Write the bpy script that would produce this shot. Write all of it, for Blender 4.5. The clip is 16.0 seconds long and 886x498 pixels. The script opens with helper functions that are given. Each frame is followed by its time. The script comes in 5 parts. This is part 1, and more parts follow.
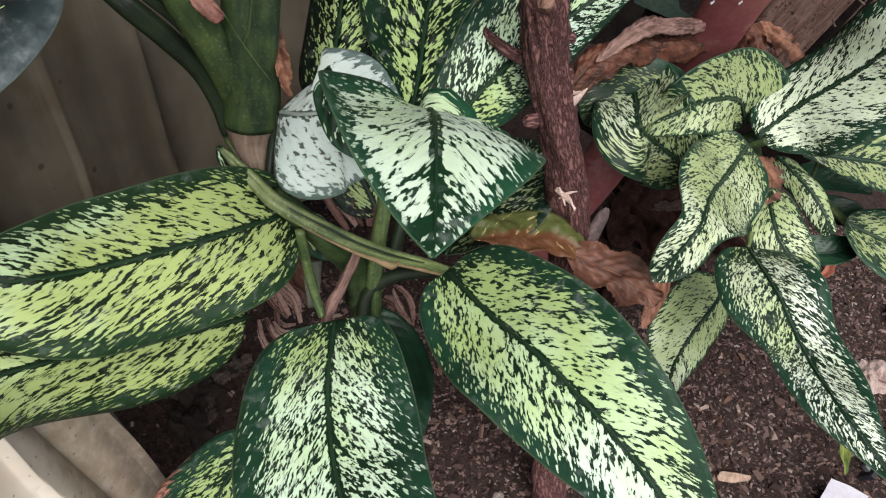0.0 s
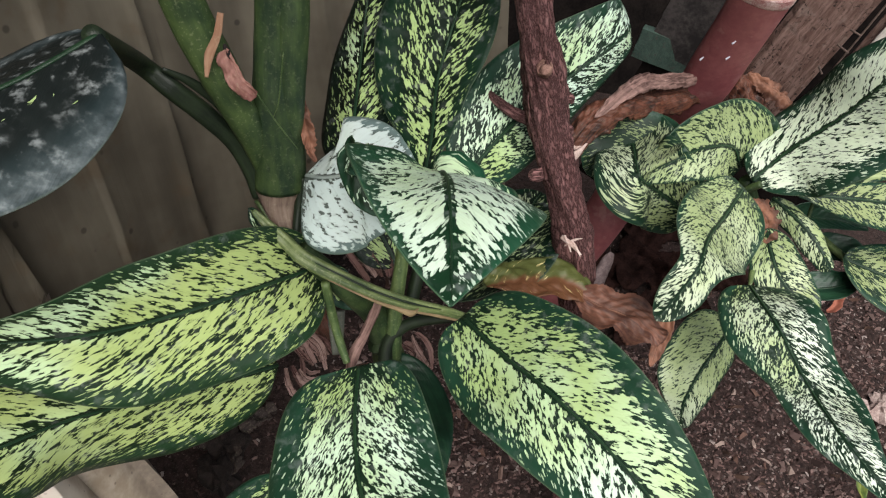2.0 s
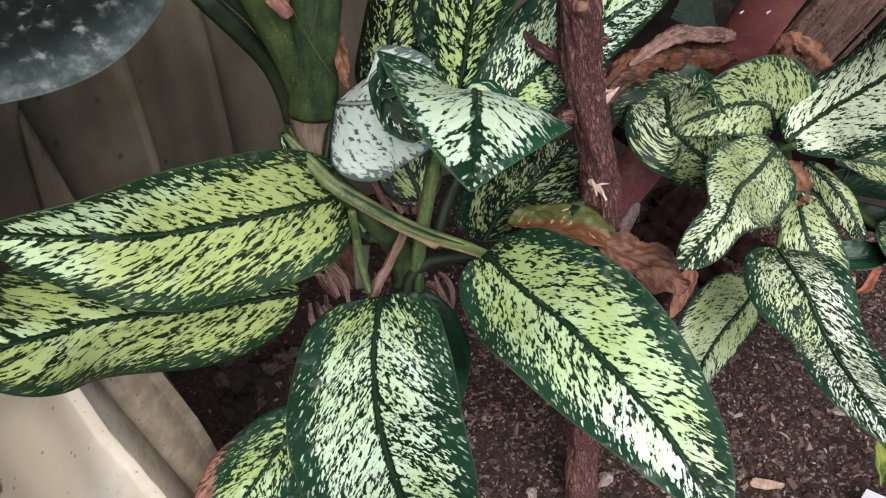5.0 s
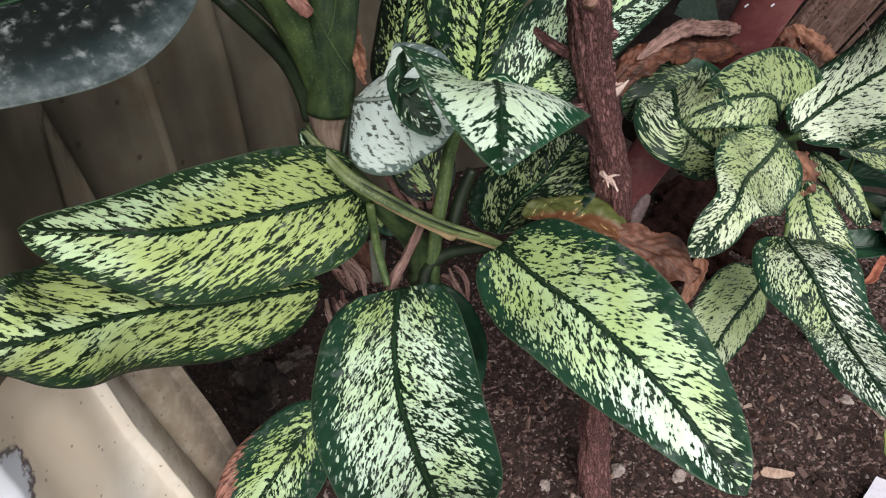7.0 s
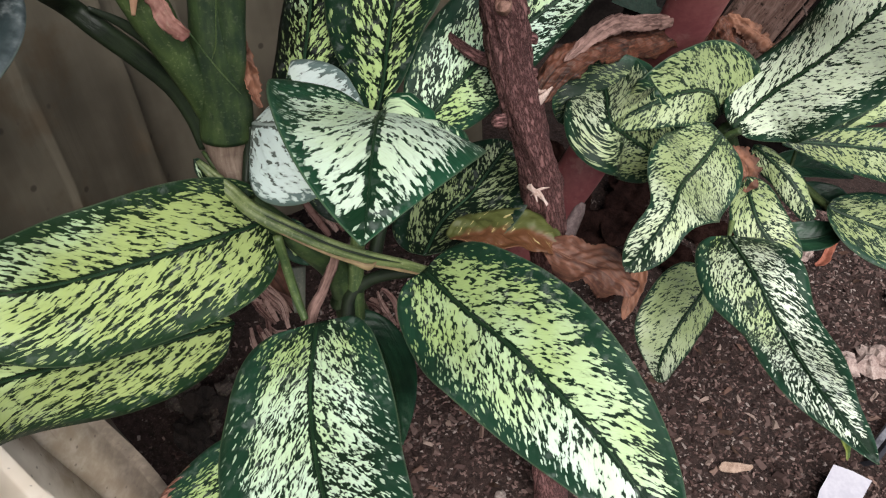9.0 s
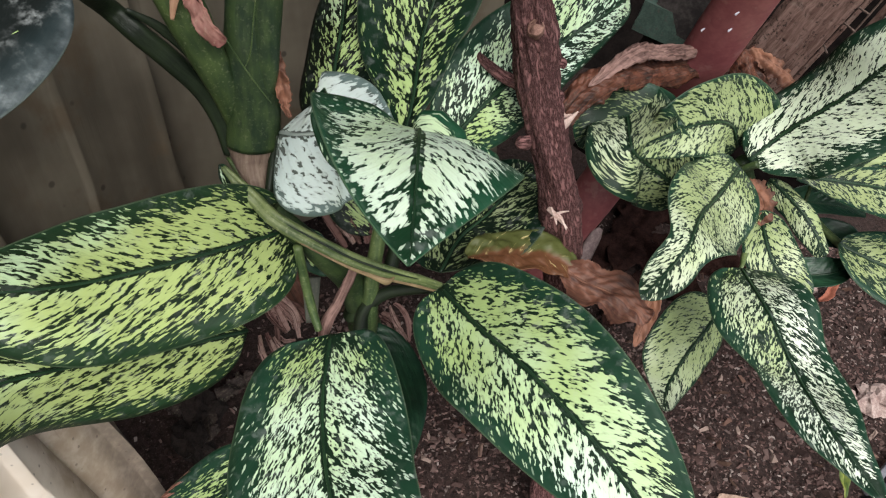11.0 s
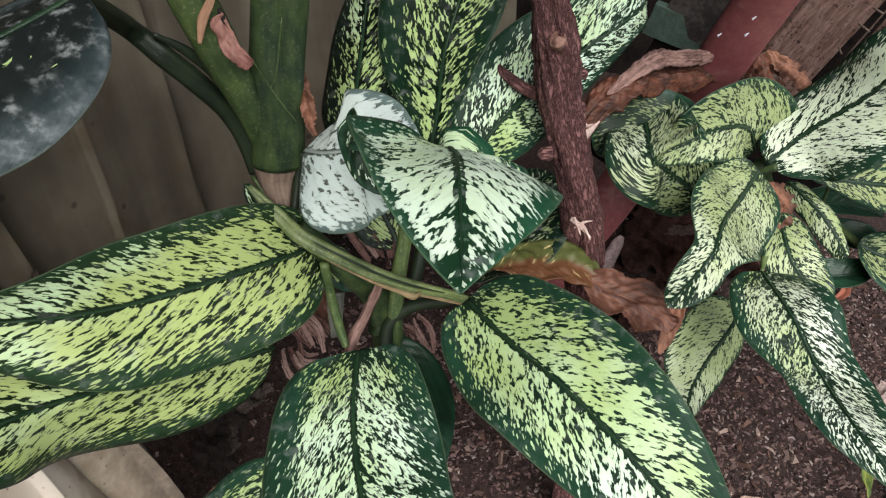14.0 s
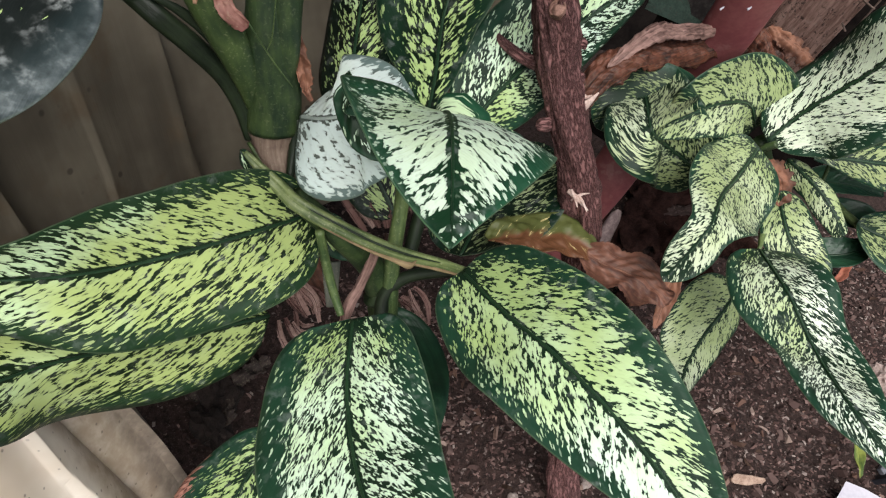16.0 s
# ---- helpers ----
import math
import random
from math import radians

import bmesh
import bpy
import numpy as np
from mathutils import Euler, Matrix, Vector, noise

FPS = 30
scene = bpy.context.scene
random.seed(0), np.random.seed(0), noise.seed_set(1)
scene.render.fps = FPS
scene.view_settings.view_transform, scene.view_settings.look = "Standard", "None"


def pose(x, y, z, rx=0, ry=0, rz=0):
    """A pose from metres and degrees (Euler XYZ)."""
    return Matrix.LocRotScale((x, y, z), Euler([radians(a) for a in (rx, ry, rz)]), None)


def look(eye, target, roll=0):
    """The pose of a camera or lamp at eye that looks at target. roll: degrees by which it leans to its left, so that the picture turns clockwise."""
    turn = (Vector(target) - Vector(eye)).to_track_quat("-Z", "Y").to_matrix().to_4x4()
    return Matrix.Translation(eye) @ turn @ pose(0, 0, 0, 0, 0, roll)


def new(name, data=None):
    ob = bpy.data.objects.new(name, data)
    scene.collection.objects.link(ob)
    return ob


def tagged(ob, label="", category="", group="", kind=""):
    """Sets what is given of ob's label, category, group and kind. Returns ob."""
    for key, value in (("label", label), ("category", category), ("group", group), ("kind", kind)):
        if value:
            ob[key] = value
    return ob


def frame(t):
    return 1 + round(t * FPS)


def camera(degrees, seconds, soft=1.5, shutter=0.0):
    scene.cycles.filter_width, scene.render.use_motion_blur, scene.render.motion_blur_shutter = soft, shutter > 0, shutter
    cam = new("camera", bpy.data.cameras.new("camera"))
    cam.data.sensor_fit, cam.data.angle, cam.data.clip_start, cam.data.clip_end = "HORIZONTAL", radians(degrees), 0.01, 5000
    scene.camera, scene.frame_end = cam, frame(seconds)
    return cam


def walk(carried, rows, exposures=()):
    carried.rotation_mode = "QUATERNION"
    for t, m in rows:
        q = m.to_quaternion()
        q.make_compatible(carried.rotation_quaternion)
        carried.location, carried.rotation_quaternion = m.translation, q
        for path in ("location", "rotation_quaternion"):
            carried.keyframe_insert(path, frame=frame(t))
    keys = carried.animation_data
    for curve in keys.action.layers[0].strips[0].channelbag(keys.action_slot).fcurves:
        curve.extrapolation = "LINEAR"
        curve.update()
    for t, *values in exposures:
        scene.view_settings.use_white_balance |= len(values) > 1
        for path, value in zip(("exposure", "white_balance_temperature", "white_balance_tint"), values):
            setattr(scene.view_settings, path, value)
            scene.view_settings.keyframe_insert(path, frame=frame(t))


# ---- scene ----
cam = camera(63.3, 16.0, soft=1.2)
METRES, EYE, TILT, LEAN, TURN = 0.5, 0.81, -40.0, 0.0, 0.0
ROWS = [
    (0.0, 0.0, 0.0, 0.0, 0.0, 0.0, -0.0),
    (0.5, 0.006, -0.0342, 0.0022, 0.21, 1.54, 0.58),
    (1.0, 0.001, -0.0639, 0.001, 0.85, 2.76, 1.97),
    (1.5, 0.0082, -0.0674, 0.0178, 0.44, 3.78, 1.98),
    (2.0, -0.0014, -0.0819, 0.0034, 1.13, 3.62, 1.69),
    (2.5, -0.0014, -0.0989, -0.0258, 1.94, 3.69, -0.22),
    (3.0, 0.0419, -0.0976, -0.0244, 1.9, 3.36, 0.16),
    (3.5, 0.0851, -0.0787, -0.0099, 0.44, 3.59, -0.74),
    (4.0, 0.0807, -0.0652, -0.0322, 0.38, 2.7, -1.87),
    (4.5, 0.0262, -0.0732, -0.0574, 2.94, 2.05, -1.44),
    (7.0, -0.0183, -0.1168, -0.0899, 3.41, 2.29, -0.36),
    (7.5, 0.0103, -0.109, -0.0893, 3.59, 2.21, 0.85),
    (8.0, 0.022, -0.0818, -0.0532, 3.45, 1.74, 1.22),
    (8.5, 0.0625, -0.036, -0.022, 1.78, 0.72, 3.24),
    (11.0, 0.0239, -0.0318, -0.0105, 0.73, 1.88, -0.43),
    (11.5, 0.0179, -0.0617, -0.0429, 0.95, 1.65, -0.24),
    (12.0, -0.0013, -0.0949, -0.0605, 1.46, 2.41, -0.87),
    (12.5, -0.0079, -0.1034, -0.0635, 1.93, 2.68, -0.15),
    (13.0, -0.0322, -0.0805, -0.0354, 1.99, 2.21, 0.02),
    (13.5, -0.022, -0.0565, -0.017, 1.42, 1.9, 0.34),
    (14.0, -0.0089, -0.0337, 0.0076, 1.09, 2.03, 0.87),
    (14.5, -0.0097, -0.0062, 0.0307, 1.5, 1.67, 0.67),
    (15.0, -0.0174, 0.0114, 0.0574, 1.9, 1.62, 0.05),
    (15.5, 0.0003, 0.0041, 0.0223, 0.45, 0.62, -0.01),
    (16.0, -0.0018, -0.0305, -0.0117, 1.12, 0.62, 0.08),
]
walk(cam, [(t, pose(0, 0, EYE, TILT, LEAN, TURN) @ pose(METRES * x, METRES * y, METRES * z, 90 + pitch, roll, yaw)) for t, x, y, z, yaw, pitch, roll in ROWS],
     exposures=((0.0, 0.27), (1.5, 0.29), (3.0, 0.36), (4.6, 0.31), (8.5, 0.27), (11.0, 0.29), (12.5, 0.30), (16.0, 0.32)))

# ---- world and light ----
world = bpy.data.worlds.new("sky")
scene.world = world
world.use_nodes = True
wn = world.node_tree
sky = wn.nodes.new("ShaderNodeTexSky")
sky.sky_type, sky.sun_disc = "NISHITA", False
sky.sun_elevation, sky.sun_rotation = radians(50), radians(164)
sky.altitude, sky.air_density, sky.dust_density = 0, 1.0, 1.5
wn.links.new(sky.outputs[0], wn.nodes["Background"].inputs[0])
wn.nodes["Background"].inputs[1].default_value = 0.05
sun = bpy.data.lights.new("sun", "SUN")
sun.energy, sun.angle, sun.color = 5.0, radians(60), (1.0, 0.98, 0.93)
sun_ob = new("sun", sun)
sun_ob.matrix_world = look((0.46, -1.14, 2.3), (0, 0.45, 0.4))


# ---- helpers for meshes ----
def mesh_of(name, verts, faces, material, smooth=True, attrs=None):
    me = bpy.data.meshes.new(name)
    me.from_pydata([tuple(v) for v in verts], [], faces)
    if smooth:
        me.polygons.foreach_set("use_smooth", [True] * len(me.polygons))
    for key, data in (attrs or {}).items():
        at = me.attributes.new(key, "FLOAT_VECTOR", "POINT")
        at.data.foreach_set("vector", np.asarray(data, float).ravel())
    me.materials.append(material)
    me.update()
    return me


def child(name, me, parent, label=""):
    ob = new(name, me)
    ob.parent = parent
    return tagged(ob, label)


def part(name, bm, material, parent, label=""):
    me = bpy.data.meshes.new(name)
    bm.to_mesh(me)
    bm.free()
    me.materials.append(material)
    return child(name, me, parent, label)


def empty(name, label, category, group="", place=(0, 0, 0)):
    ob = new(name)
    ob.empty_display_size = 0.02
    return tagged(ob, label, category, group)


def unit(v):
    return v / np.maximum(np.linalg.norm(v, axis=-1, keepdims=True), 1e-9)


def spline(points, n):
    p = np.asarray(points, float)
    k = len(p)
    q = np.vstack([2 * p[0] - p[1], p, 2 * p[-1] - p[-2]])
    s = np.linspace(0, k - 1, n)
    i = np.minimum(s.astype(int), k - 2)
    u = (s - i)[:, None]
    a, b, c, d = q[i], q[i + 1], q[i + 2], q[i + 3]
    return 0.5 * (2 * b + (c - a) * u + (2 * a - 5 * b + 4 * c - d) * u ** 2 + (3 * b - a - 3 * c + d) * u ** 3)


def frames_along(m, hint):
    t = unit(np.gradient(m, axis=0))
    n = unit(hint - (t @ hint)[:, None] * t)
    return t, n, np.cross(t, n)


def tube_data(points, radii, n=40, sides=14, hint=(0.3, -0.9, 0.2), flat=1.0, rough=0.0, ridges=0.0, seed=0, groove=0.0):
    """A tube along a spline, its radius interpolated, with knobbly relief, closed at both ends."""
    m = spline(points, n)
    r = np.interp(np.linspace(0, 1, n), np.linspace(0, 1, len(radii)), radii)
    t, nn, s = frames_along(m, np.asarray(hint, float))
    dist = np.r_[0, np.cumsum(np.linalg.norm(np.diff(m, axis=0), axis=1))]
    verts, attr = [], []
    for i in range(n):
        for k in range(sides):
            a = 2 * math.pi * k / sides
            rr = r[i]
            if rough:
                rr *= 1 + rough * noise.noise(Vector((math.cos(a) * 1.3 + seed, math.sin(a) * 1.3, dist[i] * 22)))
                rr *= 1 + rough * 0.4 * noise.noise(Vector((math.cos(a) * 3 + seed, math.sin(a) * 3, dist[i] * 70)))
            if ridges:
                rr *= 1 + ridges * noise.noise(Vector((math.cos(a) * 6, math.sin(a) * 6 + seed, dist[i] * 9)))
            if groove:
                rr *= 1 - groove * max(0, math.cos(a)) ** 6
            verts.append(m[i] + rr * (math.cos(a) * nn[i] * flat + math.sin(a) * s[i]))
            attr.append((math.sin(a) * rr, dist[i], math.cos(a) * rr))
    faces = [(i * sides + k, i * sides + (k + 1) % sides, (i + 1) * sides + (k + 1) % sides, (i + 1) * sides + k) for i in range(n - 1) for k in range(sides)]
    faces += [tuple(range(sides))[::-1], tuple((n - 1) * sides + k for k in range(sides))]
    return verts, faces, {"vein": attr}


def tube(name, points, radii, material, parent, label="", **kw):
    v, f, a = tube_data(points, radii, **kw)
    return child(name, mesh_of(name, v, f, material, attrs=a), parent, label)


# ---- materials ----
class Nodes:
    """Short hand for a node tree."""

    def __init__(self, name):
        self.mat = bpy.data.materials.new(name)
        self.mat.use_nodes = True
        self.t = self.mat.node_tree
        self.b = self.t.nodes["Principled BSDF"]

    def put(self, socket, value):
        if hasattr(value, "is_linked"):
            self.t.links.new(value, socket)
        elif isinstance(value, tuple) and len(value) == 3 and socket.type == "RGBA":
            socket.default_value = (*value, 1)
        else:
            socket.default_value = value

    def node(self, kind, out=0, props=(), **ins):
        n = self.t.nodes.new(kind)
        for k, v in props:
            if k == "operation":
                n.operation = v
            elif k == "attribute_name":
                n.attribute_name = v
            elif k == "data_type":
                n.data_type = v
            elif k == "interpolation_type":
                n.interpolation_type = v
            elif k == "feature":
                n.feature = v
            elif k == "noise_dimensions":
                n.noise_dimensions = v
        for k, v in ins.items():
            self.put(n.inputs[int(k[1:])] if k[0] == "i" and k[1:].isdigit() else n.inputs[k], v)
        return n.outputs[out]

    def math(self, op, a, b=0.0, c=0.0):
        return self.node("ShaderNodeMath", props=[("operation", op)], i0=a, i1=b, i2=c)

    def attr(self, name):
        return self.node("ShaderNodeAttribute", 1, props=[("attribute_name", name)])

    def sep(self, v):
        n = self.t.nodes.new("ShaderNodeSeparateXYZ")
        self.put(n.inputs[0], v)
        return n.outputs

    def vec(self, x, y, z):
        return self.node("ShaderNodeCombineXYZ", i0=x, i1=y, i2=z)

    def noise(self, v, scale=1.0, detail=2.0, rough=0.55):
        n = self.t.nodes.new("ShaderNodeTexNoise")
        self.put(n.inputs["Vector"], v)
        n.inputs["Scale"].default_value, n.inputs["Detail"].default_value, n.inputs["Roughness"].default_value = scale, detail, rough
        return n.outputs[0]

    def voronoi(self, v, scale, out=0):
        n = self.t.nodes.new("ShaderNodeTexVoronoi")
        self.put(n.inputs["Vector"], v)
        n.inputs["Scale"].default_value = scale
        return n.outputs[out]

    def step(self, v, lo, hi, a=0.0, b=1.0):
        return self.node("ShaderNodeMapRange", props=[("interpolation_type", "SMOOTHSTEP")], i0=v, i1=lo, i2=hi, i3=a, i4=b)

    def mix(self, f, a, b):
        n = self.t.nodes.new("ShaderNodeMix")
        n.data_type = "RGBA"
        self.put(n.inputs[0], f)
        self.put(n.inputs[6], a)
        self.put(n.inputs[7], b)
        return n.outputs[2]

    def coords(self):
        return self.node("ShaderNodeTexCoord", 3)

    def random(self):
        return self.node("ShaderNodeObjectInfo", 5)

    def bump(self, h, strength=0.3, distance=0.001):
        n = self.t.nodes.new("ShaderNodeBump")
        n.inputs["Strength"].default_value, n.inputs["Distance"].default_value = strength, distance
        self.put(n.inputs["Height"], h)
        self.t.links.new(n.outputs[0], self.b.inputs["Normal"])

    def finish(self, color, rough=0.5, spec=0.5, metal=0.0):
        self.put(self.b.inputs["Base Color"], color)
        self.put(self.b.inputs["Roughness"], rough)
        self.b.inputs["Specular IOR Level"].default_value = spec
        self.b.inputs["Metallic"].default_value = metal
        return self.mat


DARK, MID = (0.0075, 0.026, 0.0145), (0.013, 0.047, 0.026)
YELLOW, CREAM, WHITE = (0.41, 0.54, 0.22), (0.555, 0.715, 0.44), (0.70, 0.86, 0.72)


def variegated(seed, pale=0.5, cover=0.5, margin=0.78, dark=DARK, cream=CREAM, white=WHITE, scorch=False, yellow=YELLOW, flecks=0.62, dusty=0.22, zone=1.0, clump=1.0):
    """A dumb cane leaf: cream blotches drawn out along the side veins, a green margin and rib."""
    g = Nodes("variegated_leaf")
    x, q, _ = g.sep(g.attr("vein"))
    v, s, _ = g.sep(g.attr("blade"))
    side = g.math("SIGN", x)
    z = g.math("ADD", g.math("MULTIPLY", side, 9.0), float(seed) * 3.7)

    def field(fx, fq, dz, detail, rough=0.5, along=None):
        return g.noise(g.vec(g.math("MULTIPLY", x, fx), g.math("MULTIPLY", along or q, fq), g.math("ADD", z, dz)), 1.0, detail, rough)

    # the veins wander, and the blotches have stepped, ragged ends
    drift = g.math("MULTIPLY", g.math("SUBTRACT", field(45.0, 45.0, 0.0, 2.0), 0.5), 0.014)
    jag = g.math("MULTIPLY", g.math("SUBTRACT", field(560.0, 560.0, 6.6, 1.0), 0.5), 0.0036)
    qq = g.math("ADD", g.math("ADD", q, drift), jag)
    fine = field(275.0 * clump, 285.0 * clump, 0.0, 1.2, 0.5, qq)
    dots = field(430.0, 420.0, 2.1, 1.0, 0.5, qq)
    broad = field(85.0 * clump, 150.0 * clump, 4.3, 1.5, 0.5, qq)
    big = field(16.0, 26.0, 0.0, 1.0)
    patch = field(34.0, 52.0, 8.8, 1.0)
    val = g.math("ADD", g.math("MULTIPLY", fine, 0.46), g.math("ADD", g.math("MULTIPLY", broad, 0.36), g.math("MULTIPLY", dots, 0.18)))
    val = g.math("ADD", val, g.math("MULTIPLY", g.math("SUBTRACT", big, 0.5), 0.16 * zone))
    val = g.math("ADD", val, g.math("MULTIPLY", g.math("SUBTRACT", patch, 0.5), 0.12 * zone))
    wob = g.math("MULTIPLY", g.math("SUBTRACT", big, 0.5), 0.3)
    edge = g.step(g.math("ADD", v, wob), margin - 0.36, margin + 0.10, -0.03, 0.2)
    ends = g.step(s, 0.84, 1.02, 0.0, 0.10)
    start = g.step(s, 0.0, 0.14, 0.10, 0.0)
    rib = g.step(g.math("ABSOLUTE", x), 0.0010, 0.0036, 0.22, 0.0)
    thr = g.math("ADD", g.math("ADD", edge, ends), g.math("ADD", rib, start))
    thr = g.math("ADD", thr, 0.512 - 0.15 * (cover - 0.36))
    over = g.math("SUBTRACT", val, thr)
    mask = g.step(over, -0.007, 0.009)
    # small round flecks out towards the margin
    cell = g.vec(g.math("MULTIPLY", x, 270.0), g.math("MULTIPLY", qq, 320.0), z)
    fleck = g.math("MULTIPLY", g.step(g.voronoi(cell, 1.0), 0.44, 0.32), g.step(g.sep(g.voronoi(cell, 1.0, 1))[0], flecks - 0.2 * cover, flecks + 0.04 - 0.2 * cover))
    fleck = g.math("MULTIPLY", fleck, g.step(g.math("ADD", v, wob), margin + 0.14, margin + 0.02))
    mask = g.math("MAXIMUM", mask, g.math("MULTIPLY", fleck, 0.85))
    mask = g.math("MULTIPLY", mask, g.step(v, 0.985, 0.95))
    tint = g.noise(g.vec(g.math("MULTIPLY", x, 14.0), g.math("MULTIPLY", s, 3.0), g.math("ADD", z, 1.7)), 1.0, 2.0, 0.5)
    tint = g.math("ADD", tint, g.math("MULTIPLY", g.math("SUBTRACT", s, 0.5), 0.34))
    light = g.mix(g.step(tint, 0.62 - 0.5 * pale, 0.86 - 0.5 * pale), yellow, g.mix(g.step(tint, 0.85 - 0.6 * pale, 1.15 - 0.6 * pale), cream, white))
    # the smallest islands stay greener, and a faint green shows along the fine veins of the pale tissue
    light = g.mix(g.step(over, 0.0, 0.07, 0.20, 0.0), light, MID)
    light = g.mix(g.step(field(120.0, 900.0, 3.3, 2.0), 0.52, 0.75, 0.0, 0.22), light, yellow)
    green = g.mix(field(40.0, 90.0, 0.0, 3.0), dark, tuple(c * 2.2 for c in dark))
    inner = g.step(g.math("ADD", v, wob), margin - 0.10, margin - 0.36)
    green = g.mix(g.math("MULTIPLY", inner, 0.75), green, tuple(c * k for c, k in zip(dark, (0.8, 0.6, 0.5))))
    dust = g.noise(g.coords(), 130.0, 3.0, 0.6)
    smear = g.noise(g.coords(), 70.0 if dusty > 0.5 else 22.0, 3.0, 0.6)
    col = g.mix(mask, green, light)
    if scorch:
        burnt = g.math("ADD", g.math("MULTIPLY", v, side), g.math("ADD", s, g.math("MULTIPLY", broad, 0.5)))
        col = g.mix(g.step(g.math("ADD", burnt, g.math("MULTIPLY", fine, 0.3)), 1.76, 1.80), col, g.mix(g.step(fine, 0.35, 0.65), (0.10, 0.035, 0.028), (0.40, 0.20, 0.155)))
    col = g.mix(g.math("MULTIPLY", g.step(v, 0.978, 0.995), 0.3), col, (0.15, 0.19, 0.11))
    col = g.mix(g.math("MULTIPLY", g.math("MULTIPLY", g.step(dust, 0.5, 0.72), g.step(smear, 0.35, 0.7)), dusty), col, (0.42, 0.45, 0.45))
    if dusty > 0.5:
        rim = g.math("MULTIPLY", g.step(g.math("ADD", v, g.math("MULTIPLY", smear, 0.4)), 0.85, 1.2), g.step(dust, 0.3, 0.6, 0.15, 0.5))
        col = g.mix(rim, col, (0.16, 0.19, 0.20))
    veins = field(8.0, 420.0, 0.0, 1.0)
    g.bump(g.math("ADD", g.math("MULTIPLY", veins, 0.6), g.math("MULTIPLY", mask, 0.2)), 0.3, 0.0012)
    return g.finish(col, g.step(dust, 0.3, 0.7, 0.36, 0.58), 0.2)


def plain_leaf(name, a, b, rough=0.45, streak=1.0, spots=0.0):
    """Green, brown or pale blade or stalk with lengthwise streaks."""
    g = Nodes(name)
    x, q, side = g.sep(g.attr("vein"))
    n1 = g.noise(g.vec(g.math("MULTIPLY", x, 260.0 * streak), g.math("MULTIPLY", q, 22.0), side), 1.0, 3.0, 0.6)
    n2 = g.noise(g.coords(), 45.0, 3.0, 0.6)
    n3 = g.noise(g.coords(), 420.0, 2.0, 0.6)
    col = g.mix(g.step(g.math("ADD", g.math("MULTIPLY", n1, 0.5), g.math("MULTIPLY", n2, 0.5)), 0.35, 0.65), a, b)
    col = g.mix(g.math("MULTIPLY", g.step(n3, 0.56, 0.70), 0.5 * spots), col, (0.55, 0.55, 0.35))
    g.bump(g.math("ADD", n1, g.math("MULTIPLY", n3, 0.4)), 0.45, 0.0014)
    return g.finish(col, rough, 0.4)


def grained(name, a, b, scale, rough=0.8, bump=0.4, dist=0.002, c=None, amount=0.3, spec=0.3):
    g = Nodes(name)
    co = g.coords()
    n1, n2 = g.noise(co, scale, 4.0, 0.6), g.noise(co, scale * 7, 3.0, 0.6)
    col = g.mix(g.step(g.math("ADD", g.math("MULTIPLY", n1, 0.6), g.math("MULTIPLY", n2, 0.4)), 0.36, 0.64), a, b)
    if c:
        col = g.mix(g.math("MULTIPLY", g.step(g.noise(co, scale * 2.3, 3.0, 0.7), 0.56, 0.66), amount), col, c)
    g.bump(g.math("ADD", g.math("MULTIPLY", n1, 0.5), n2), bump, dist)
    return g.finish(col, rough, spec)


def bark_material():
    g = Nodes("bark")
    x, q, zc = g.sep(g.attr("vein"))
    crack = g.noise(g.vec(g.math("MULTIPLY", x, 300.0), g.math("MULTIPLY", q, 75.0), g.math("MULTIPLY", zc, 300.0)), 1.0, 4.0, 0.68)
    scale = g.noise(g.vec(g.math("MULTIPLY", x, 900.0), g.math("MULTIPLY", q, 420.0), g.math("MULTIPLY", zc, 900.0)), 1.0, 3.0, 0.6)
    broad = g.noise(g.coords(), 30.0, 3.0, 0.6)
    ridge = g.math("ABSOLUTE", g.math("SUBTRACT", crack, 0.5))
    col = g.mix(g.step(ridge, 0.0, 0.10), (0.080, 0.034, 0.034), (0.265, 0.128, 0.124))
    col = g.mix(g.math("MULTIPLY", g.step(scale, 0.5, 0.72), 0.3), col, (0.34, 0.22, 0.21))
    col = g.mix(g.math("MULTIPLY", g.step(broad, 0.54, 0.7), 0.4), col, (0.13, 0.075, 0.075))
    g.bump(g.math("ADD", g.step(ridge, 0.0, 0.12), g.math("MULTIPLY", scale, 0.4)), 0.9, 0.003)
    return g.finish(col, 0.85, 0.2)


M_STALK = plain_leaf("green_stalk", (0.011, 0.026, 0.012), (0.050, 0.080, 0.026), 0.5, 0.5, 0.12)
M_PETIOLE = plain_leaf("petiole", (0.03, 0.058, 0.02), (0.12, 0.165, 0.058), 0.45, 1.0, 0.3)
M_CHANNEL = plain_leaf("channelled_petiole", (0.05, 0.078, 0.026), (0.19, 0.23, 0.09), 0.45, 1.6, 0.35)
# lighter copy of the stalk green; light on the left sheath is in the colour
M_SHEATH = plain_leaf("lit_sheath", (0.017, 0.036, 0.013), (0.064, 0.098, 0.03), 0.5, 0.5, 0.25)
M_SCAR = plain_leaf("scar", (0.16, 0.06, 0.05), (0.33, 0.165, 0.135), 0.7, 0.8, 0.2)
M_HOLE = plain_leaf("scar_shadow", (0.006, 0.004, 0.004), (0.02, 0.012, 0.01), 0.9)
M_DARKPET = plain_leaf("dark_petiole", (0.006, 0.011, 0.006), (0.019, 0.031, 0.014), 0.5)
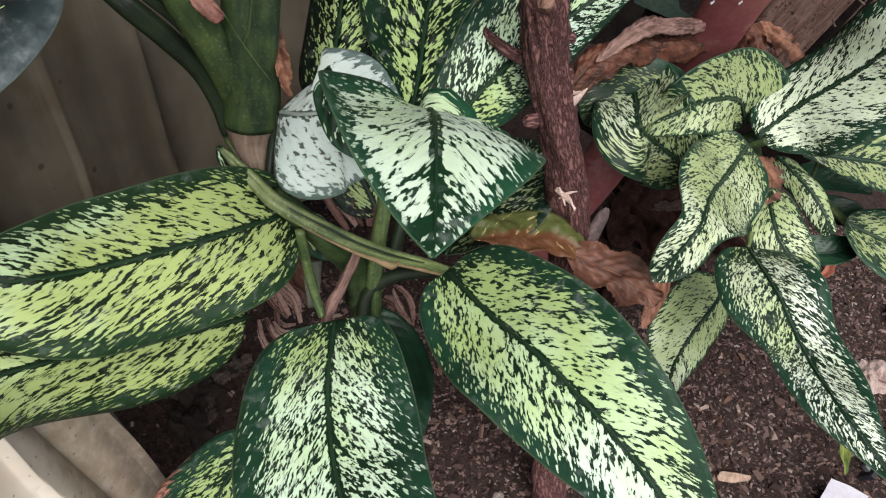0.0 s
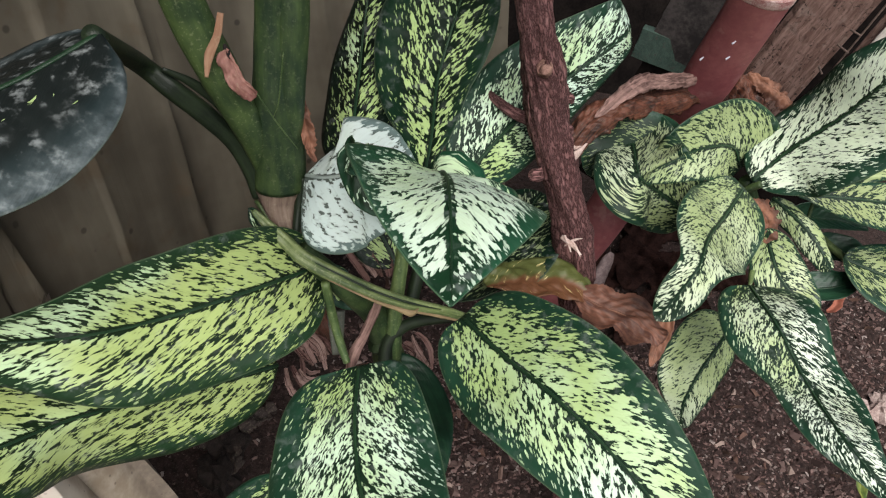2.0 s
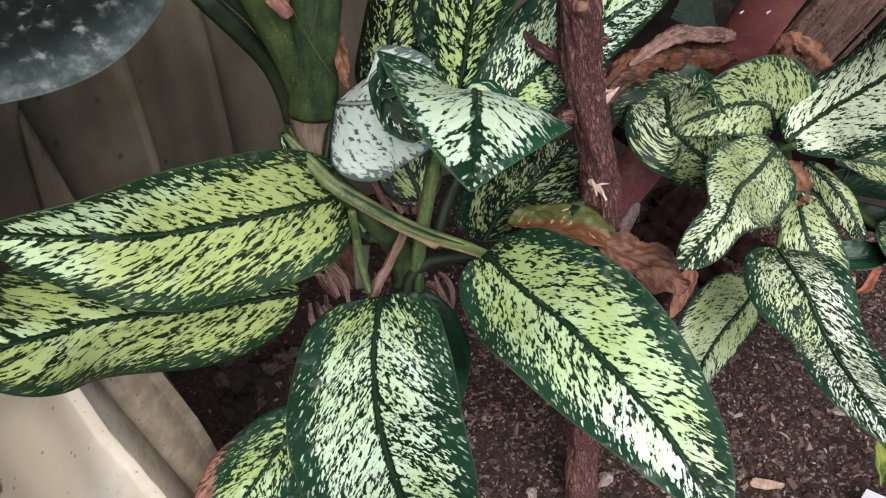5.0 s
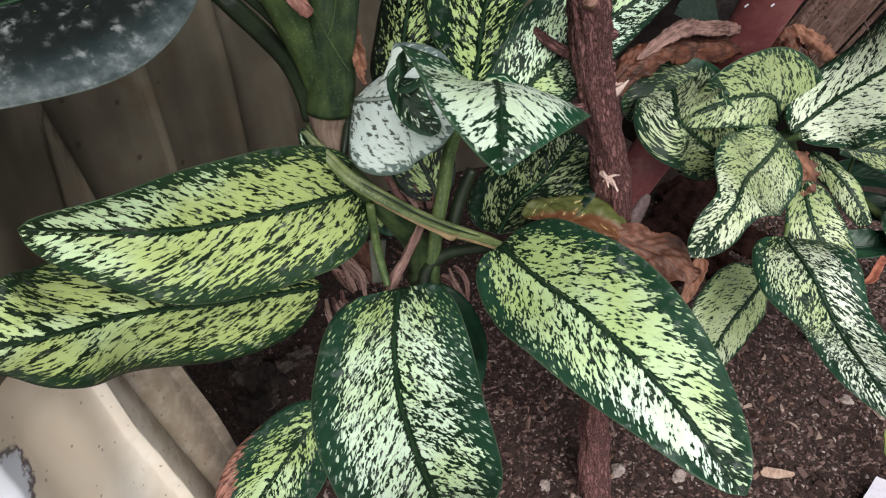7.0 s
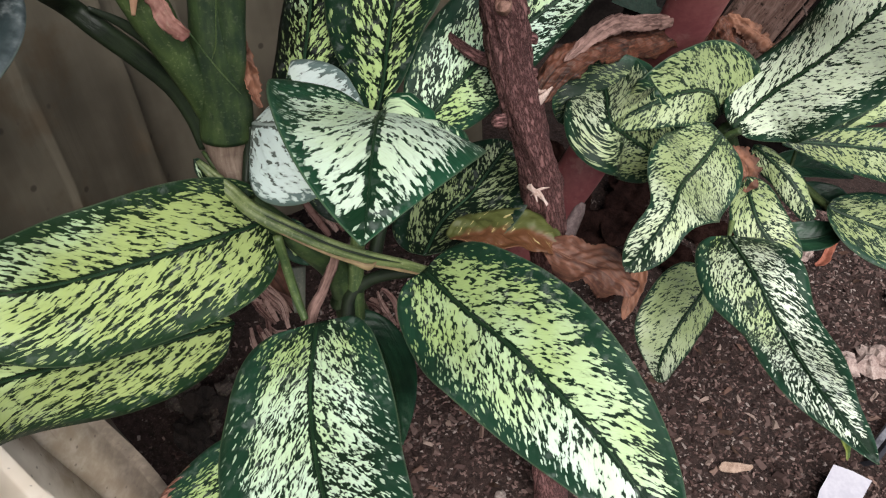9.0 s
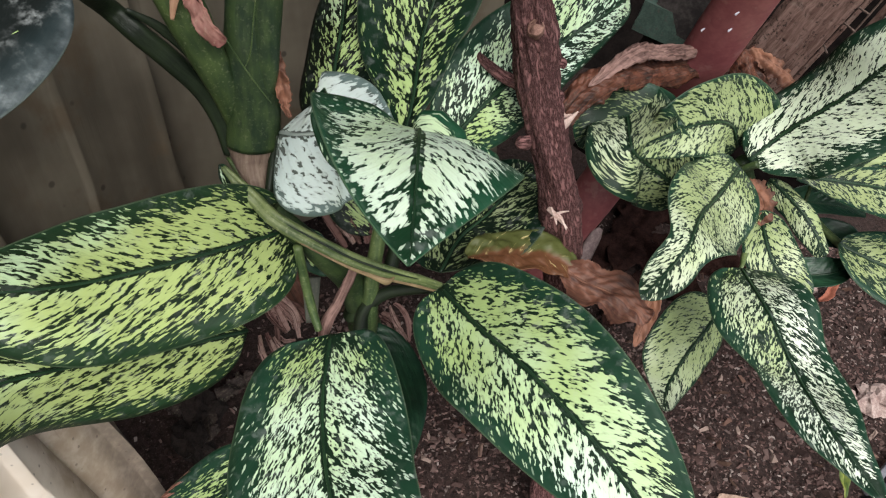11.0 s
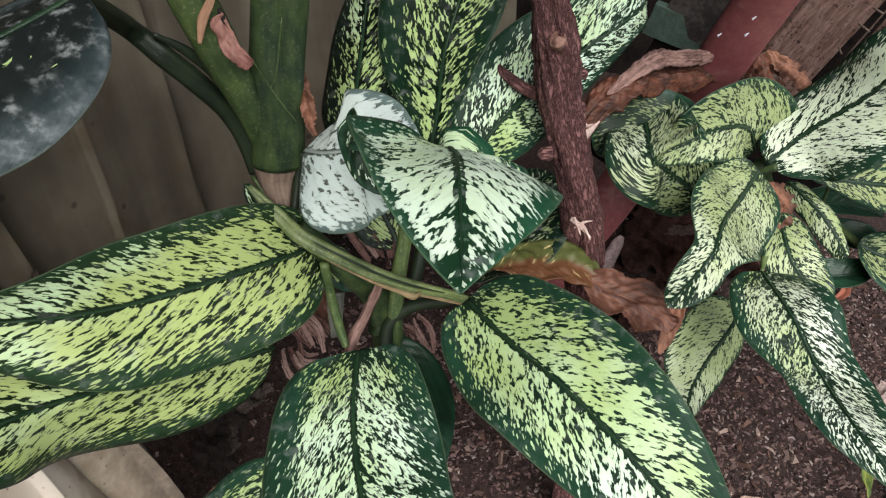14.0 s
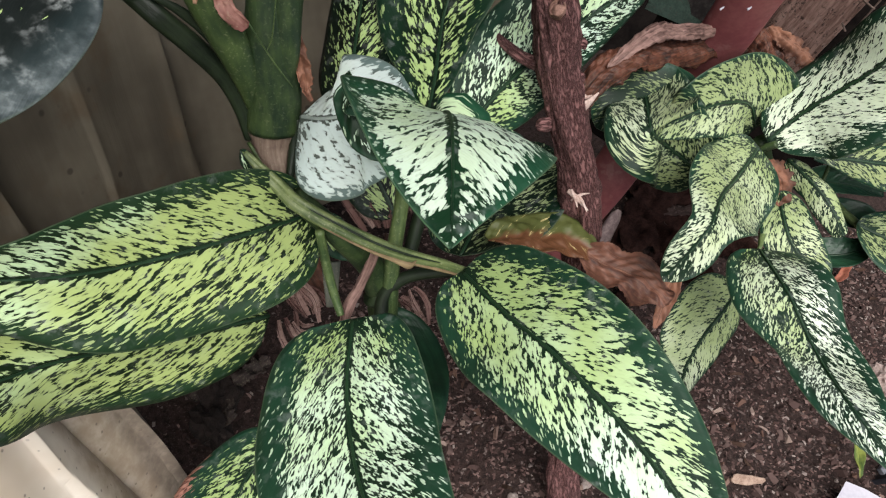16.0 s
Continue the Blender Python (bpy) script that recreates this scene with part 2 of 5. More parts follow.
M_RIB = plain_leaf("rib", (0.008, 0.027, 0.012), (0.017, 0.048, 0.020), 0.45)
M_PALERIB = plain_leaf("pale_rib", (0.25, 0.30, 0.28), (0.40, 0.45, 0.42), 0.45)
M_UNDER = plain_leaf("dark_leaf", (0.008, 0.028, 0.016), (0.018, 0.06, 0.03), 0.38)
M_PAPER = plain_leaf("papery_sheath", (0.13, 0.085, 0.065), (0.28, 0.205, 0.16), 0.7, 1.2, 0.2)
M_DEAD = plain_leaf("dead_leaf", (0.045, 0.017, 0.013), (0.20, 0.085, 0.055), 0.6, 1.3, 0.06)
M_FIBRE = plain_leaf("fibrous_leaf", (0.012, 0.004, 0.003), (0.150, 0.052, 0.030), 0.6, 2.6, 0.10)
M_EDGE = plain_leaf("torn_edge", (0.13, 0.085, 0.045), (0.30, 0.215, 0.115), 0.7, 1.0, 0.1)
M_STUB = plain_leaf("grey_stub", (0.09, 0.10, 0.085), (0.16, 0.165, 0.135), 0.7, 1.0, 0.3)
M_DRY = plain_leaf("dry_leaf", (0.070, 0.027, 0.017), (0.26, 0.115, 0.07), 0.65, 0.5, 0.06)
M_SCRAP = plain_leaf("leaf_scrap", (0.014, 0.009, 0.008), (0.060, 0.041, 0.035), 0.8, 1.0, 0.3)

M_DRYPALE = plain_leaf("dry_pale", (0.045, 0.019, 0.016), (0.31, 0.185, 0.16), 0.75, 1.6, 0.06)
M_PEACH = plain_leaf("peach_strip", (0.25, 0.12, 0.07), (0.42, 0.26, 0.17), 0.7, 0.8, 0.3)
M_YELLOWING = plain_leaf("yellowing_leaf", (0.05, 0.085, 0.02), (0.24, 0.27, 0.06), 0.5, 0.4)


def turning_leaf():
    """Yellow-green along one half, rusty brown along the other."""
    g = Nodes("turning_leaf")
    x, q, side = g.sep(g.attr("vein"))
    v, s, _ = g.sep(g.attr("blade"))
    n1 = g.noise(g.vec(g.math("MULTIPLY", x, 60.0), g.math("MULTIPLY", q, 60.0), 2.0), 1.0, 3.0, 0.6)
    n2 = g.noise(g.vec(g.math("MULTIPLY", x, 90.0), g.math("MULTIPLY", q, 240.0), 5.0), 1.0, 3.0, 0.6)
    where = g.math("ADD", g.math("MULTIPLY", v, side), g.math("MULTIPLY", g.math("SUBTRACT", n1, 0.5), 0.7))
    good = g.mix(n2, (0.045, 0.056, 0.016), (0.115, 0.125, 0.035))
    bad = g.mix(n2, (0.065, 0.024, 0.010), (0.20, 0.085, 0.038))
    col = g.mix(g.step(where, -0.35, 0.0), good, bad)
    col = g.mix(g.math("MULTIPLY", g.step(n2, 0.62, 0.68), 0.8), col, (0.62, 0.52, 0.25))
    g.bump(n2, 0.4, 0.0015)
    return g.finish(col, 0.5, 0.4)


M_TURNING = turning_leaf()
M_BARK = bark_material()
M_SOIL = grained("soil", (0.012, 0.0064, 0.0056), (0.050, 0.029, 0.0255), 120.0, 0.95, 0.9, 0.004, (0.18, 0.13, 0.11), 0.3)
M_STONE = grained("pebble", (0.16, 0.12, 0.11), (0.34, 0.29, 0.27), 60.0, 0.85, 0.4)
M_CHUNK = grained("mortar", (0.24, 0.165, 0.15), (0.46, 0.36, 0.33), 50.0, 0.9, 0.6, 0.003)

def sheet_material():
    """Cream plastic with grime, far folds darkened by grime and painted shade, small dark specks and fine scratches."""
    g = Nodes("tarpaulin")
    co = g.coords()
    n1, n2 = g.noise(co, 5.0, 4.0, 0.6), g.noise(co, 60.0, 3.0, 0.6)
    col = g.mix(g.step(n1, 0.35, 0.65), (0.68, 0.565, 0.45), (0.90, 0.83, 0.75))
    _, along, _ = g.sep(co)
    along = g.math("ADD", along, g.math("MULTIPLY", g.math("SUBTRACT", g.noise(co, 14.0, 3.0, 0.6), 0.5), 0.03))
    # tan and grey far folds: grime plus their shade, put into the colour
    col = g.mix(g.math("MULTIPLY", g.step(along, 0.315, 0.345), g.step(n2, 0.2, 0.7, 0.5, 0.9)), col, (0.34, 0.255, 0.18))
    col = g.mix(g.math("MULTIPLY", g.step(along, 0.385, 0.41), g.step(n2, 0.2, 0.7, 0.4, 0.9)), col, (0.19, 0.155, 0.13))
    speck = g.math("MULTIPLY", g.step(g.voronoi(co, 120.0), 0.22, 0.10), g.step(g.sep(g.voronoi(co, 120.0, 1))[0], 0.5, 0.56))
    col = g.mix(g.math("MULTIPLY", speck, 0.65), col, (0.16, 0.12, 0.10))
    x, y, z = g.sep(co)
    dx, dy, dz = g.math("SUBTRACT", x, -0.335), g.math("SUBTRACT", y, 0.198), g.math("SUBTRACT", z, 0.393)
    far = g.math("SQRT", g.math("ADD", g.math("MULTIPLY", dy, dy), g.math("MULTIPLY", dz, dz)))
    far = g.math("ADD", far, g.math("MULTIPLY", g.math("SUBTRACT", g.noise(co, 45.0, 4.0, 0.7), 0.5), 0.035))
    col = g.mix(g.math("MULTIPLY", g.step(far, 0.031, 0.027), g.step(far, 0.018, 0.024)), col, (0.14, 0.11, 0.11))
    col = g.mix(g.step(far, 0.026, 0.022), col, (0.66, 0.67, 0.74))
    scratch = g.noise(g.vec(g.math("MULTIPLY", x, 40.0), g.math("MULTIPLY", y, 420.0), g.math("MULTIPLY", z, 26.0)), 1.0, 2.0, 0.5)
    col = g.mix(g.math("MULTIPLY", g.math("MULTIPLY", g.step(scratch, 0.62, 0.7), g.step(n1, 0.5, 0.6)), 0.5), col, (0.25, 0.20, 0.17))
    g.bump(g.math("ADD", n1, g.math("MULTIPLY", n2, 0.2)), 0.25, 0.003)
    return g.finish(col, 0.55, 0.35)


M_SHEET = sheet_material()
def back_sheet():
    """Taupe plastic, streaked downwards, with ochre stains and dark specks."""
    g = Nodes("back_tarpaulin")
    co = g.coords()
    x, y, z = g.sep(co)
    along = g.math("ADD", x, y)
    streak = g.noise(g.vec(g.math("MULTIPLY", along, 16.0), 0.0, g.math("MULTIPLY", z, 3.2)), 1.0, 3.0, 0.5)
    thin = g.noise(g.vec(g.math("MULTIPLY", along, 110.0), 5.0, g.math("MULTIPLY", z, 9.0)), 1.0, 3.0, 0.6)
    cloud = g.noise(co, 7.0, 4.0, 0.6)
    col = g.mix(g.step(g.math("ADD", g.math("MULTIPLY", streak, 0.4), g.math("MULTIPLY", cloud, 0.6)), 0.36, 0.66), (0.080, 0.067, 0.050), (0.172, 0.148, 0.112))
    col = g.mix(g.math("MULTIPLY", g.step(g.noise(co, 16.0, 4.0, 0.65), 0.52, 0.7), 0.5), col, (0.10, 0.065, 0.036))
    col = g.mix(g.math("MULTIPLY", g.step(thin, 0.66, 0.74), 0.25), col, (0.045, 0.034, 0.028))
    speck = g.math("MULTIPLY", g.step(g.voronoi(co, 46.0), 0.2, 0.1), g.step(g.sep(g.voronoi(co, 46.0, 1))[0], 0.7, 0.75))
    col = g.mix(g.math("MULTIPLY", speck, 0.7), col, (0.03, 0.024, 0.02))
    g.bump(g.math("ADD", streak, g.math("MULTIPLY", thin, 0.3)), 0.3, 0.003)
    return g.finish(col, 0.62, 0.3)


M_BACKSHEET = back_sheet()


def pitted_wood():
    """Old brown wood with grain along its length, dark pits and pale flecks."""
    g = Nodes("weathered_post")
    co = g.coords()
    x, q, y = g.sep(g.attr("vein"))
    grain = g.noise(g.vec(g.math("MULTIPLY", x, 300.0), g.math("MULTIPLY", q, 40.0), g.math("MULTIPLY", y, 300.0)), 1.0, 4.0, 0.65)
    col = g.mix(g.step(grain, 0.34, 0.66), (0.10, 0.055, 0.045), (0.20, 0.125, 0.106))
    col = g.mix(g.math("MULTIPLY", g.step(g.noise(co, 60.0, 3.0, 0.6), 0.55, 0.68), 0.4), col, (0.24, 0.18, 0.155))
    pit = g.math("MULTIPLY", g.step(g.noise(co, 330.0, 3.0, 0.7), 0.56, 0.62), g.step(g.noise(co, 70.0, 2.0, 0.6), 0.42, 0.56))
    col = g.mix(g.math("MULTIPLY", pit, 0.85), col, (0.022, 0.014, 0.012))
    g.bump(g.math("SUBTRACT", grain, g.math("MULTIPLY", pit, 1.2)), 0.7, 0.003)
    return g.finish(col, 0.9, 0.25)


M_RED = grained("red_paint", (0.205, 0.056, 0.064), (0.285, 0.094, 0.098), 22.0, 0.48, 0.15, 0.001, (0.40, 0.24, 0.22), 0.25, 0.5)
M_TIMBER = pitted_wood()
M_LATH = grained("grey_lath", (0.34, 0.30, 0.27), (0.54, 0.49, 0.45), 30.0, 0.85, 0.5, 0.002)
M_WIRE = grained("rusty_wire", (0.06, 0.04, 0.035), (0.16, 0.11, 0.09), 80.0, 0.7, 0.3)
# near-black: the shade at the back of the bed is in this colour
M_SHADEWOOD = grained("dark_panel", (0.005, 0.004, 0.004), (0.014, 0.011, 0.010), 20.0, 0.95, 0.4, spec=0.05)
M_GAP = grained("black_gap", (0.004, 0.003, 0.003), (0.014, 0.010, 0.009), 20.0, 0.95, 0.4, spec=0.1)
M_GREENPAINT = grained("green_paint", (0.045, 0.075, 0.062), (0.08, 0.125, 0.105), 60.0, 0.6, 0.4, 0.002, (0.09, 0.08, 0.07), 0.6)
M_BLACK = grained("black_plastic", (0.012, 0.013, 0.018), (0.03, 0.03, 0.038), 40.0, 0.5, 0.2)

M_SCUFF = grained("scuffed_paint", (0.26, 0.09, 0.09), (0.52, 0.38, 0.36), 110.0, 0.6, 0.3)
M_DARKWOOD = grained("dark_board", (0.03, 0.026, 0.026), (0.10, 0.085, 0.082), 25.0, 0.85, 0.5)
M_SHADELEAF = grained("shade_leaf_brown", (0.006, 0.0028, 0.0024), (0.026, 0.0125, 0.0105), 45.0, 0.95, 0.5, 0.002, spec=0.05)
M_CLOD = grained("clod", (0.010, 0.007, 0.006), (0.034, 0.024, 0.021), 60.0, 0.95, 0.6, 0.003)
M_PAPERSCRAP = grained("plastic_scrap", (0.42, 0.40, 0.47), (0.52, 0.50, 0.56), 20.0, 0.5, 0.1)
M_TRAYRIM = grained("tray_rim", (0.05, 0.05, 0.06), (0.16, 0.16, 0.18), 40.0, 0.5, 0.2)
M_WOODPALE = grained("torn_wood", (0.42, 0.28, 0.24), (0.70, 0.55, 0.50), 90.0, 0.8, 0.5)
M_CHIP = grained("wood_chip", (0.22, 0.14, 0.105), (0.42, 0.30, 0.24), 120.0, 0.8, 0.5)
M_STUBWOOD = grained("stub_wood", (0.09, 0.062, 0.064), (0.19, 0.145, 0.145), 70.0, 0.85, 0.5)
M_KNOT = grained("pruned_knot", (0.17, 0.085, 0.07), (0.36, 0.21, 0.165), 120.0, 0.8, 0.5)
M_ORANGE = grained("orange_petal", (0.20, 0.06, 0.04), (0.30, 0.11, 0.07), 60.0, 0.6, 0.3)


def dry_strips():
    """Papery dried sheath, pale pink streaked with dark reddish brown, each strip a shade of its own."""
    g = Nodes("dry_strips")
    x, q, k = g.sep(g.attr("vein"))
    n1 = g.noise(g.vec(g.math("MULTIPLY", x, 700.0), g.math("MULTIPLY", q, 26.0), k), 1.0, 3.0, 0.6)
    n2 = g.noise(g.coords(), 260.0, 3.0, 0.6)
    pale = g.mix(g.random(), (0.17, 0.085, 0.075), (0.44, 0.30, 0.265))
    col = g.mix(g.step(n1, 0.36, 0.54), (0.055, 0.020, 0.018), pale)
    col = g.mix(g.math("MULTIPLY", g.step(n2, 0.52, 0.7), 0.5), col, (0.13, 0.06, 0.05))
    g.bump(g.math("ADD", n1, g.math("MULTIPLY", n2, 0.4)), 0.6, 0.0015)
    return g.finish(col, 0.7, 0.3)


def crumbs(name, stops, rough=0.92):
    """Loose bits, each its own shade."""
    g = Nodes(name)
    pick = g.node("ShaderNodeNewGeometry", 8)
    col = stops[0]
    for i, c in enumerate(stops[1:]):
        edge = (i + 1) / len(stops)
        col = g.mix(g.step(pick, edge - 0.08, edge + 0.08), col, c)
    n = g.noise(g.coords(), 300.0, 2.0, 0.6)
    g.bump(n, 0.4, 0.001)
    return g.finish(g.mix(g.math("MULTIPLY", n, 0.35), col, (0.03, 0.018, 0.014)), rough, 0.25)


M_MULCH = crumbs("mulch", [(0.036, 0.020, 0.0185), (0.072, 0.041, 0.037), (0.118, 0.070, 0.064), (0.195, 0.128, 0.116)])
M_GRIT = crumbs("grit", [(0.040, 0.027, 0.026), (0.09, 0.063, 0.059), (0.16, 0.12, 0.111), (0.29, 0.235, 0.218)])
M_STRIPS = dry_strips()
M_CRUMB = crumbs("soil_crumb", [(0.022, 0.012, 0.011), (0.042, 0.024, 0.022), (0.075, 0.045, 0.041), (0.115, 0.075, 0.068)])
M_LITTER = crumbs("litter", [(0.05, 0.028, 0.02), (0.12, 0.065, 0.05), (0.22, 0.14, 0.115), (0.30, 0.22, 0.19)])

# ---- leaf builder ----
UP = np.array([0, -0.64, 0.77])


def blade_grid(mid, wl, wr, a, b, r0, r1, al, ar, cl, cr, cl2, cr2, n=61, m=9, wave=0.0015, seed=0, ripple=0.0008, crumple=0.0, grain=38.0, ragged=0.0, sweep=1.1, neck=None, slim=None):
    """Verts of a blade on its midrib: half widths, fullness at base and tip, roll at base and tip, lift and curl of both halves."""
    c = spline(mid, n)
    t, nn, ss = frames_along(c, UP)
    s = np.linspace(0, 1, n)
    roll = np.radians(r0 + (r1 - r0) * s)[:, None]
    ss, nn = np.cos(roll) * ss + np.sin(roll) * nn, np.cos(roll) * nn - np.sin(roll) * ss
    p = a / (a + b)
    f = (np.clip(s, 1e-6, 1) / p) ** a * (np.clip(1 - s, 1e-6, 1) / (1 - p)) ** b
    if neck:
        f = f * (1 - neck[1] * np.exp(-((s - neck[0]) / 0.13) ** 2))
    f[0] = max(f[0], 0.02)
    f[-1] = max(f[-1], 0.008)
    length = np.r_[0, np.cumsum(np.linalg.norm(np.diff(c, axis=0), axis=1))]
    if ragged:
        f = f * np.array([1 + ragged * noise.noise(Vector((k * 11, seed * 3.1, 0))) + ragged * 0.6 * noise.noise(Vector((k * 37, seed, 4))) for k in s])
    rows, vein, blade, norm = [], [], [], []
    for j in range(-(m - 1), m):
        v, sg = abs(j) / (m - 1), (-1 if j < 0 else 1)
        w, a0, k0, k1 = (wl, al, cl, cl2) if j < 0 else (wr, ar, cr, cr2)
        a0, k = math.radians(a0), np.radians(k0 + (k1 - k0) * s)
        k = np.where(np.abs(k) < 1e-4, 1e-4, k)
        x, z = ((np.sin(a0 + k * v) - math.sin(a0)) / k)[:, None], (-(np.cos(a0 + k * v) - math.cos(a0)) / k)[:, None]
        ff = f if j <= 0 or not slim else f * (0.06 + 0.94 * np.clip((s - slim[0]) / (slim[1] - slim[0]), 0, 1) ** 1.5)
        lat = w * ff * v
        q = length - sweep * lat - 0.25 * lat * v
        lift = wave * np.sin(s * 15 + seed * 2.1 + sg) * v ** 2 + ripple * np.sin(q * 560 + seed) * min(1, v * 3) * (1 - v ** 3)
        lift = lift - 0.0012 * math.exp(-(v / 0.09) ** 2)
        if crumple:
            lift = lift + np.array([crumple * noise.fractal(Vector((lat[i] * sg * grain, length[i] * grain * 0.6, seed * 5.3)), 0.7, 2.0, 3) for i in range(n)])
        rows.append(c + (w * ff)[:, None] * (sg * x * ss + z * nn) + lift[:, None] * nn * np.minimum(1, f * 3)[:, None])
        vein.append(np.stack([lat * sg, q, np.full(n, float(sg))], -1))
        blade.append(np.stack([np.full(n, v), s, np.full(n, float(sg))], -1))
        norm.append(nn)
    return np.array(rows), np.array(vein), np.array(blade), np.array(norm), c, nn


def blade_mesh(name, shape, material, thick=0.0007, **kw):
    rows, vein, blade, norm, c, nn = blade_grid(*shape, **kw)
    k, n = rows.shape[:2]
    top = rows.reshape(-1, 3)
    du, dv = np.gradient(rows, axis=1), np.gradient(rows, axis=0)
    real = unit(np.cross(dv, du)).reshape(-1, 3)
    flip = np.sign((real * norm.reshape(-1, 3)).sum(-1, keepdims=True))
    real = real * np.where(flip == 0, 1, flip)
    under = top - thick * real
    verts = np.vstack([top, under])
    base = k * n
    faces = []
    for i in range(k - 1):
        for j in range(n - 1):
            a, b, c2, d = i * n + j, (i + 1) * n + j, (i + 1) * n + j + 1, i * n + j + 1
            faces.append((a, b, c2, d))
            faces.append((base + d, base + c2, base + b, base + a))
    rim = [i * n for i in range(k)] + [(k - 1) * n + j for j in range(1, n)] + [i * n + n - 1 for i in range(k - 2, -1, -1)] + [j for j in range(n - 2, 0, -1)]
    for a, b in zip(rim, rim[1:] + rim[:1]):
        faces.append((b, a, base + a, base + b))
    two = lambda d: np.vstack([d.reshape(-1, 3)] * 2)
    return mesh_of(name, verts, faces, material, attrs={"vein": two(vein), "blade": two(blade)}), c, nn


def leaf(plant, shape, material, label="", rib=0.0015, rib_material=None, **kw):
    me, c, nn = blade_mesh("leaf", shape, material, **kw)
    ob = child("leaf", me, plant, label)
    if rib:
        tube("midrib", [c[i] - 0.0006 * nn[i] for i in range(0, len(c), 6)], [rib, rib * 0.85, rib * 0.6, rib * 0.2], rib_material or M_RIB, ob, n=40, sides=8, hint=tuple(UP), flat=0.6)
    return ob

# ---- ground ----
def ground_height(x, y):
    return -0.03 - 0.16 * max(-0.8, min(0.9, x)) + 0.2 * (max(0.2, min(1.2, y)) - 0.62)


def build_ground():
    xs = np.concatenate([[-60, -12, -3, -1.5], np.linspace(-0.9, 1.3, 150), [1.6, 3, 12, 60]])
    ys = np.concatenate([[-60, -12, -3, -1], np.linspace(0.0, 1.6, 120), [2, 4, 12, 60]])
    verts = []
    for y in ys:
        for x in xs:
            near = 1.0 if -1 < x < 1.4 and -0.1 < y < 1.7 else 0.0
            h = ground_height(x, y) + near * (0.014 * noise.noise(Vector((x * 9, y * 9, 0))) + 0.006 * noise.noise(Vector((x * 40, y * 40, 3))))
            verts.append((x, y, h))
    n = len(xs)
    faces = [(j * n + i, j * n + i + 1, (j + 1) * n + i + 1, (j + 1) * n + i) for j in range(len(ys) - 1) for i in range(n - 1)]
    ob = new("ground", mesh_of("ground", verts, faces, M_SOIL))
    return tagged(ob, "dark brown loose potting soil with fine grit", "soil", kind="structure")


build_ground()


# ---- hanging sheets beside and behind the plants ----
def build_sheet(plan, z0, z1, creases, material, label, seed, flare=0.0, slant=0.0):
    """A sheet along a line of the plan, with a few pressed creases and soft sagging."""
    plan = spline(plan, 300)
    t = unit(np.gradient(plan, axis=0))
    out = np.stack([t[:, 1], -t[:, 0], np.zeros(len(t))], -1)
    run = np.r_[0, np.cumsum(np.linalg.norm(np.diff(plan, axis=0), axis=1))]
    rows, verts = 60, []
    for layer in (0, -0.003):
        for k in range(rows):
            z = z0 + k / (rows - 1) * (z1 - z0)
            for i, u in enumerate(run):
                fold = 0.016 * noise.noise(Vector((u * 5, z * 1.2, seed))) + 0.004 * noise.noise(Vector((u * 26, z * 6, seed + 5)))
                for at, amp, width, lean in creases:
                    d = (u - at - lean * (z - 0.3) + 0.012 * noise.noise(Vector((z * 7, at * 9, seed)))) / width
                    fold += amp * math.exp(-abs(d)) * (1 if d > 0 else 0.35)
                low = max(0, 0.4 - z)
                back = t[i] * -slant * low * (i / len(run)) ** 6
                verts.append(plan[i] + back + out[i] * (fold + layer + flare * low) + np.array([0, 0, z]))
    n, faces = len(plan), []
    for base, turn in ((0, 1), (rows * n, -1)):
        for k in range(rows - 1):
            for i in range(n - 1):
                f = (base + k * n + i, base + k * n + i + 1, base + (k + 1) * n + i + 1, base + (k + 1) * n + i)
                faces.append(f[::turn])
    return tagged(new("tarpaulin", mesh_of("tarpaulin", verts, faces, material)), label, "tarpaulin", "hanging sheets")


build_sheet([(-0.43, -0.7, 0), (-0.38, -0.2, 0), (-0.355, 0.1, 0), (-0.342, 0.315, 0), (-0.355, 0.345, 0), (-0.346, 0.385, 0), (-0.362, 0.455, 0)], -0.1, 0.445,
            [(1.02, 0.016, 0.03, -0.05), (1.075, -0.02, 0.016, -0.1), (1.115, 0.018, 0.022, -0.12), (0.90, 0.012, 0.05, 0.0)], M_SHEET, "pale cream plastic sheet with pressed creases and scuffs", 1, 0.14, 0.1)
build_sheet([(-0.41, 0.20, 0), (-0.385, 0.40, 0), (-0.365, 0.49, 0), (-0.30, 0.635, 0), (-0.17, 0.75, 0), (0.0, 0.83, 0), (0.07, 0.86, 0)], 0.27, 1.40,
            [(0.225, -0.004, 0.014, 0.1), (0.283, 0.010, 0.008, -0.12), (0.36, 0.008, 0.03, 0.0), (0.472, 0.014, 0.006, -0.05), (0.53, 0.008, 0.02, 0.0), (0.66, 0.012, 0.02, 0.0)], M_BACKSHEET, "taupe plastic sheet hanging in soft folds behind the plant", 4)


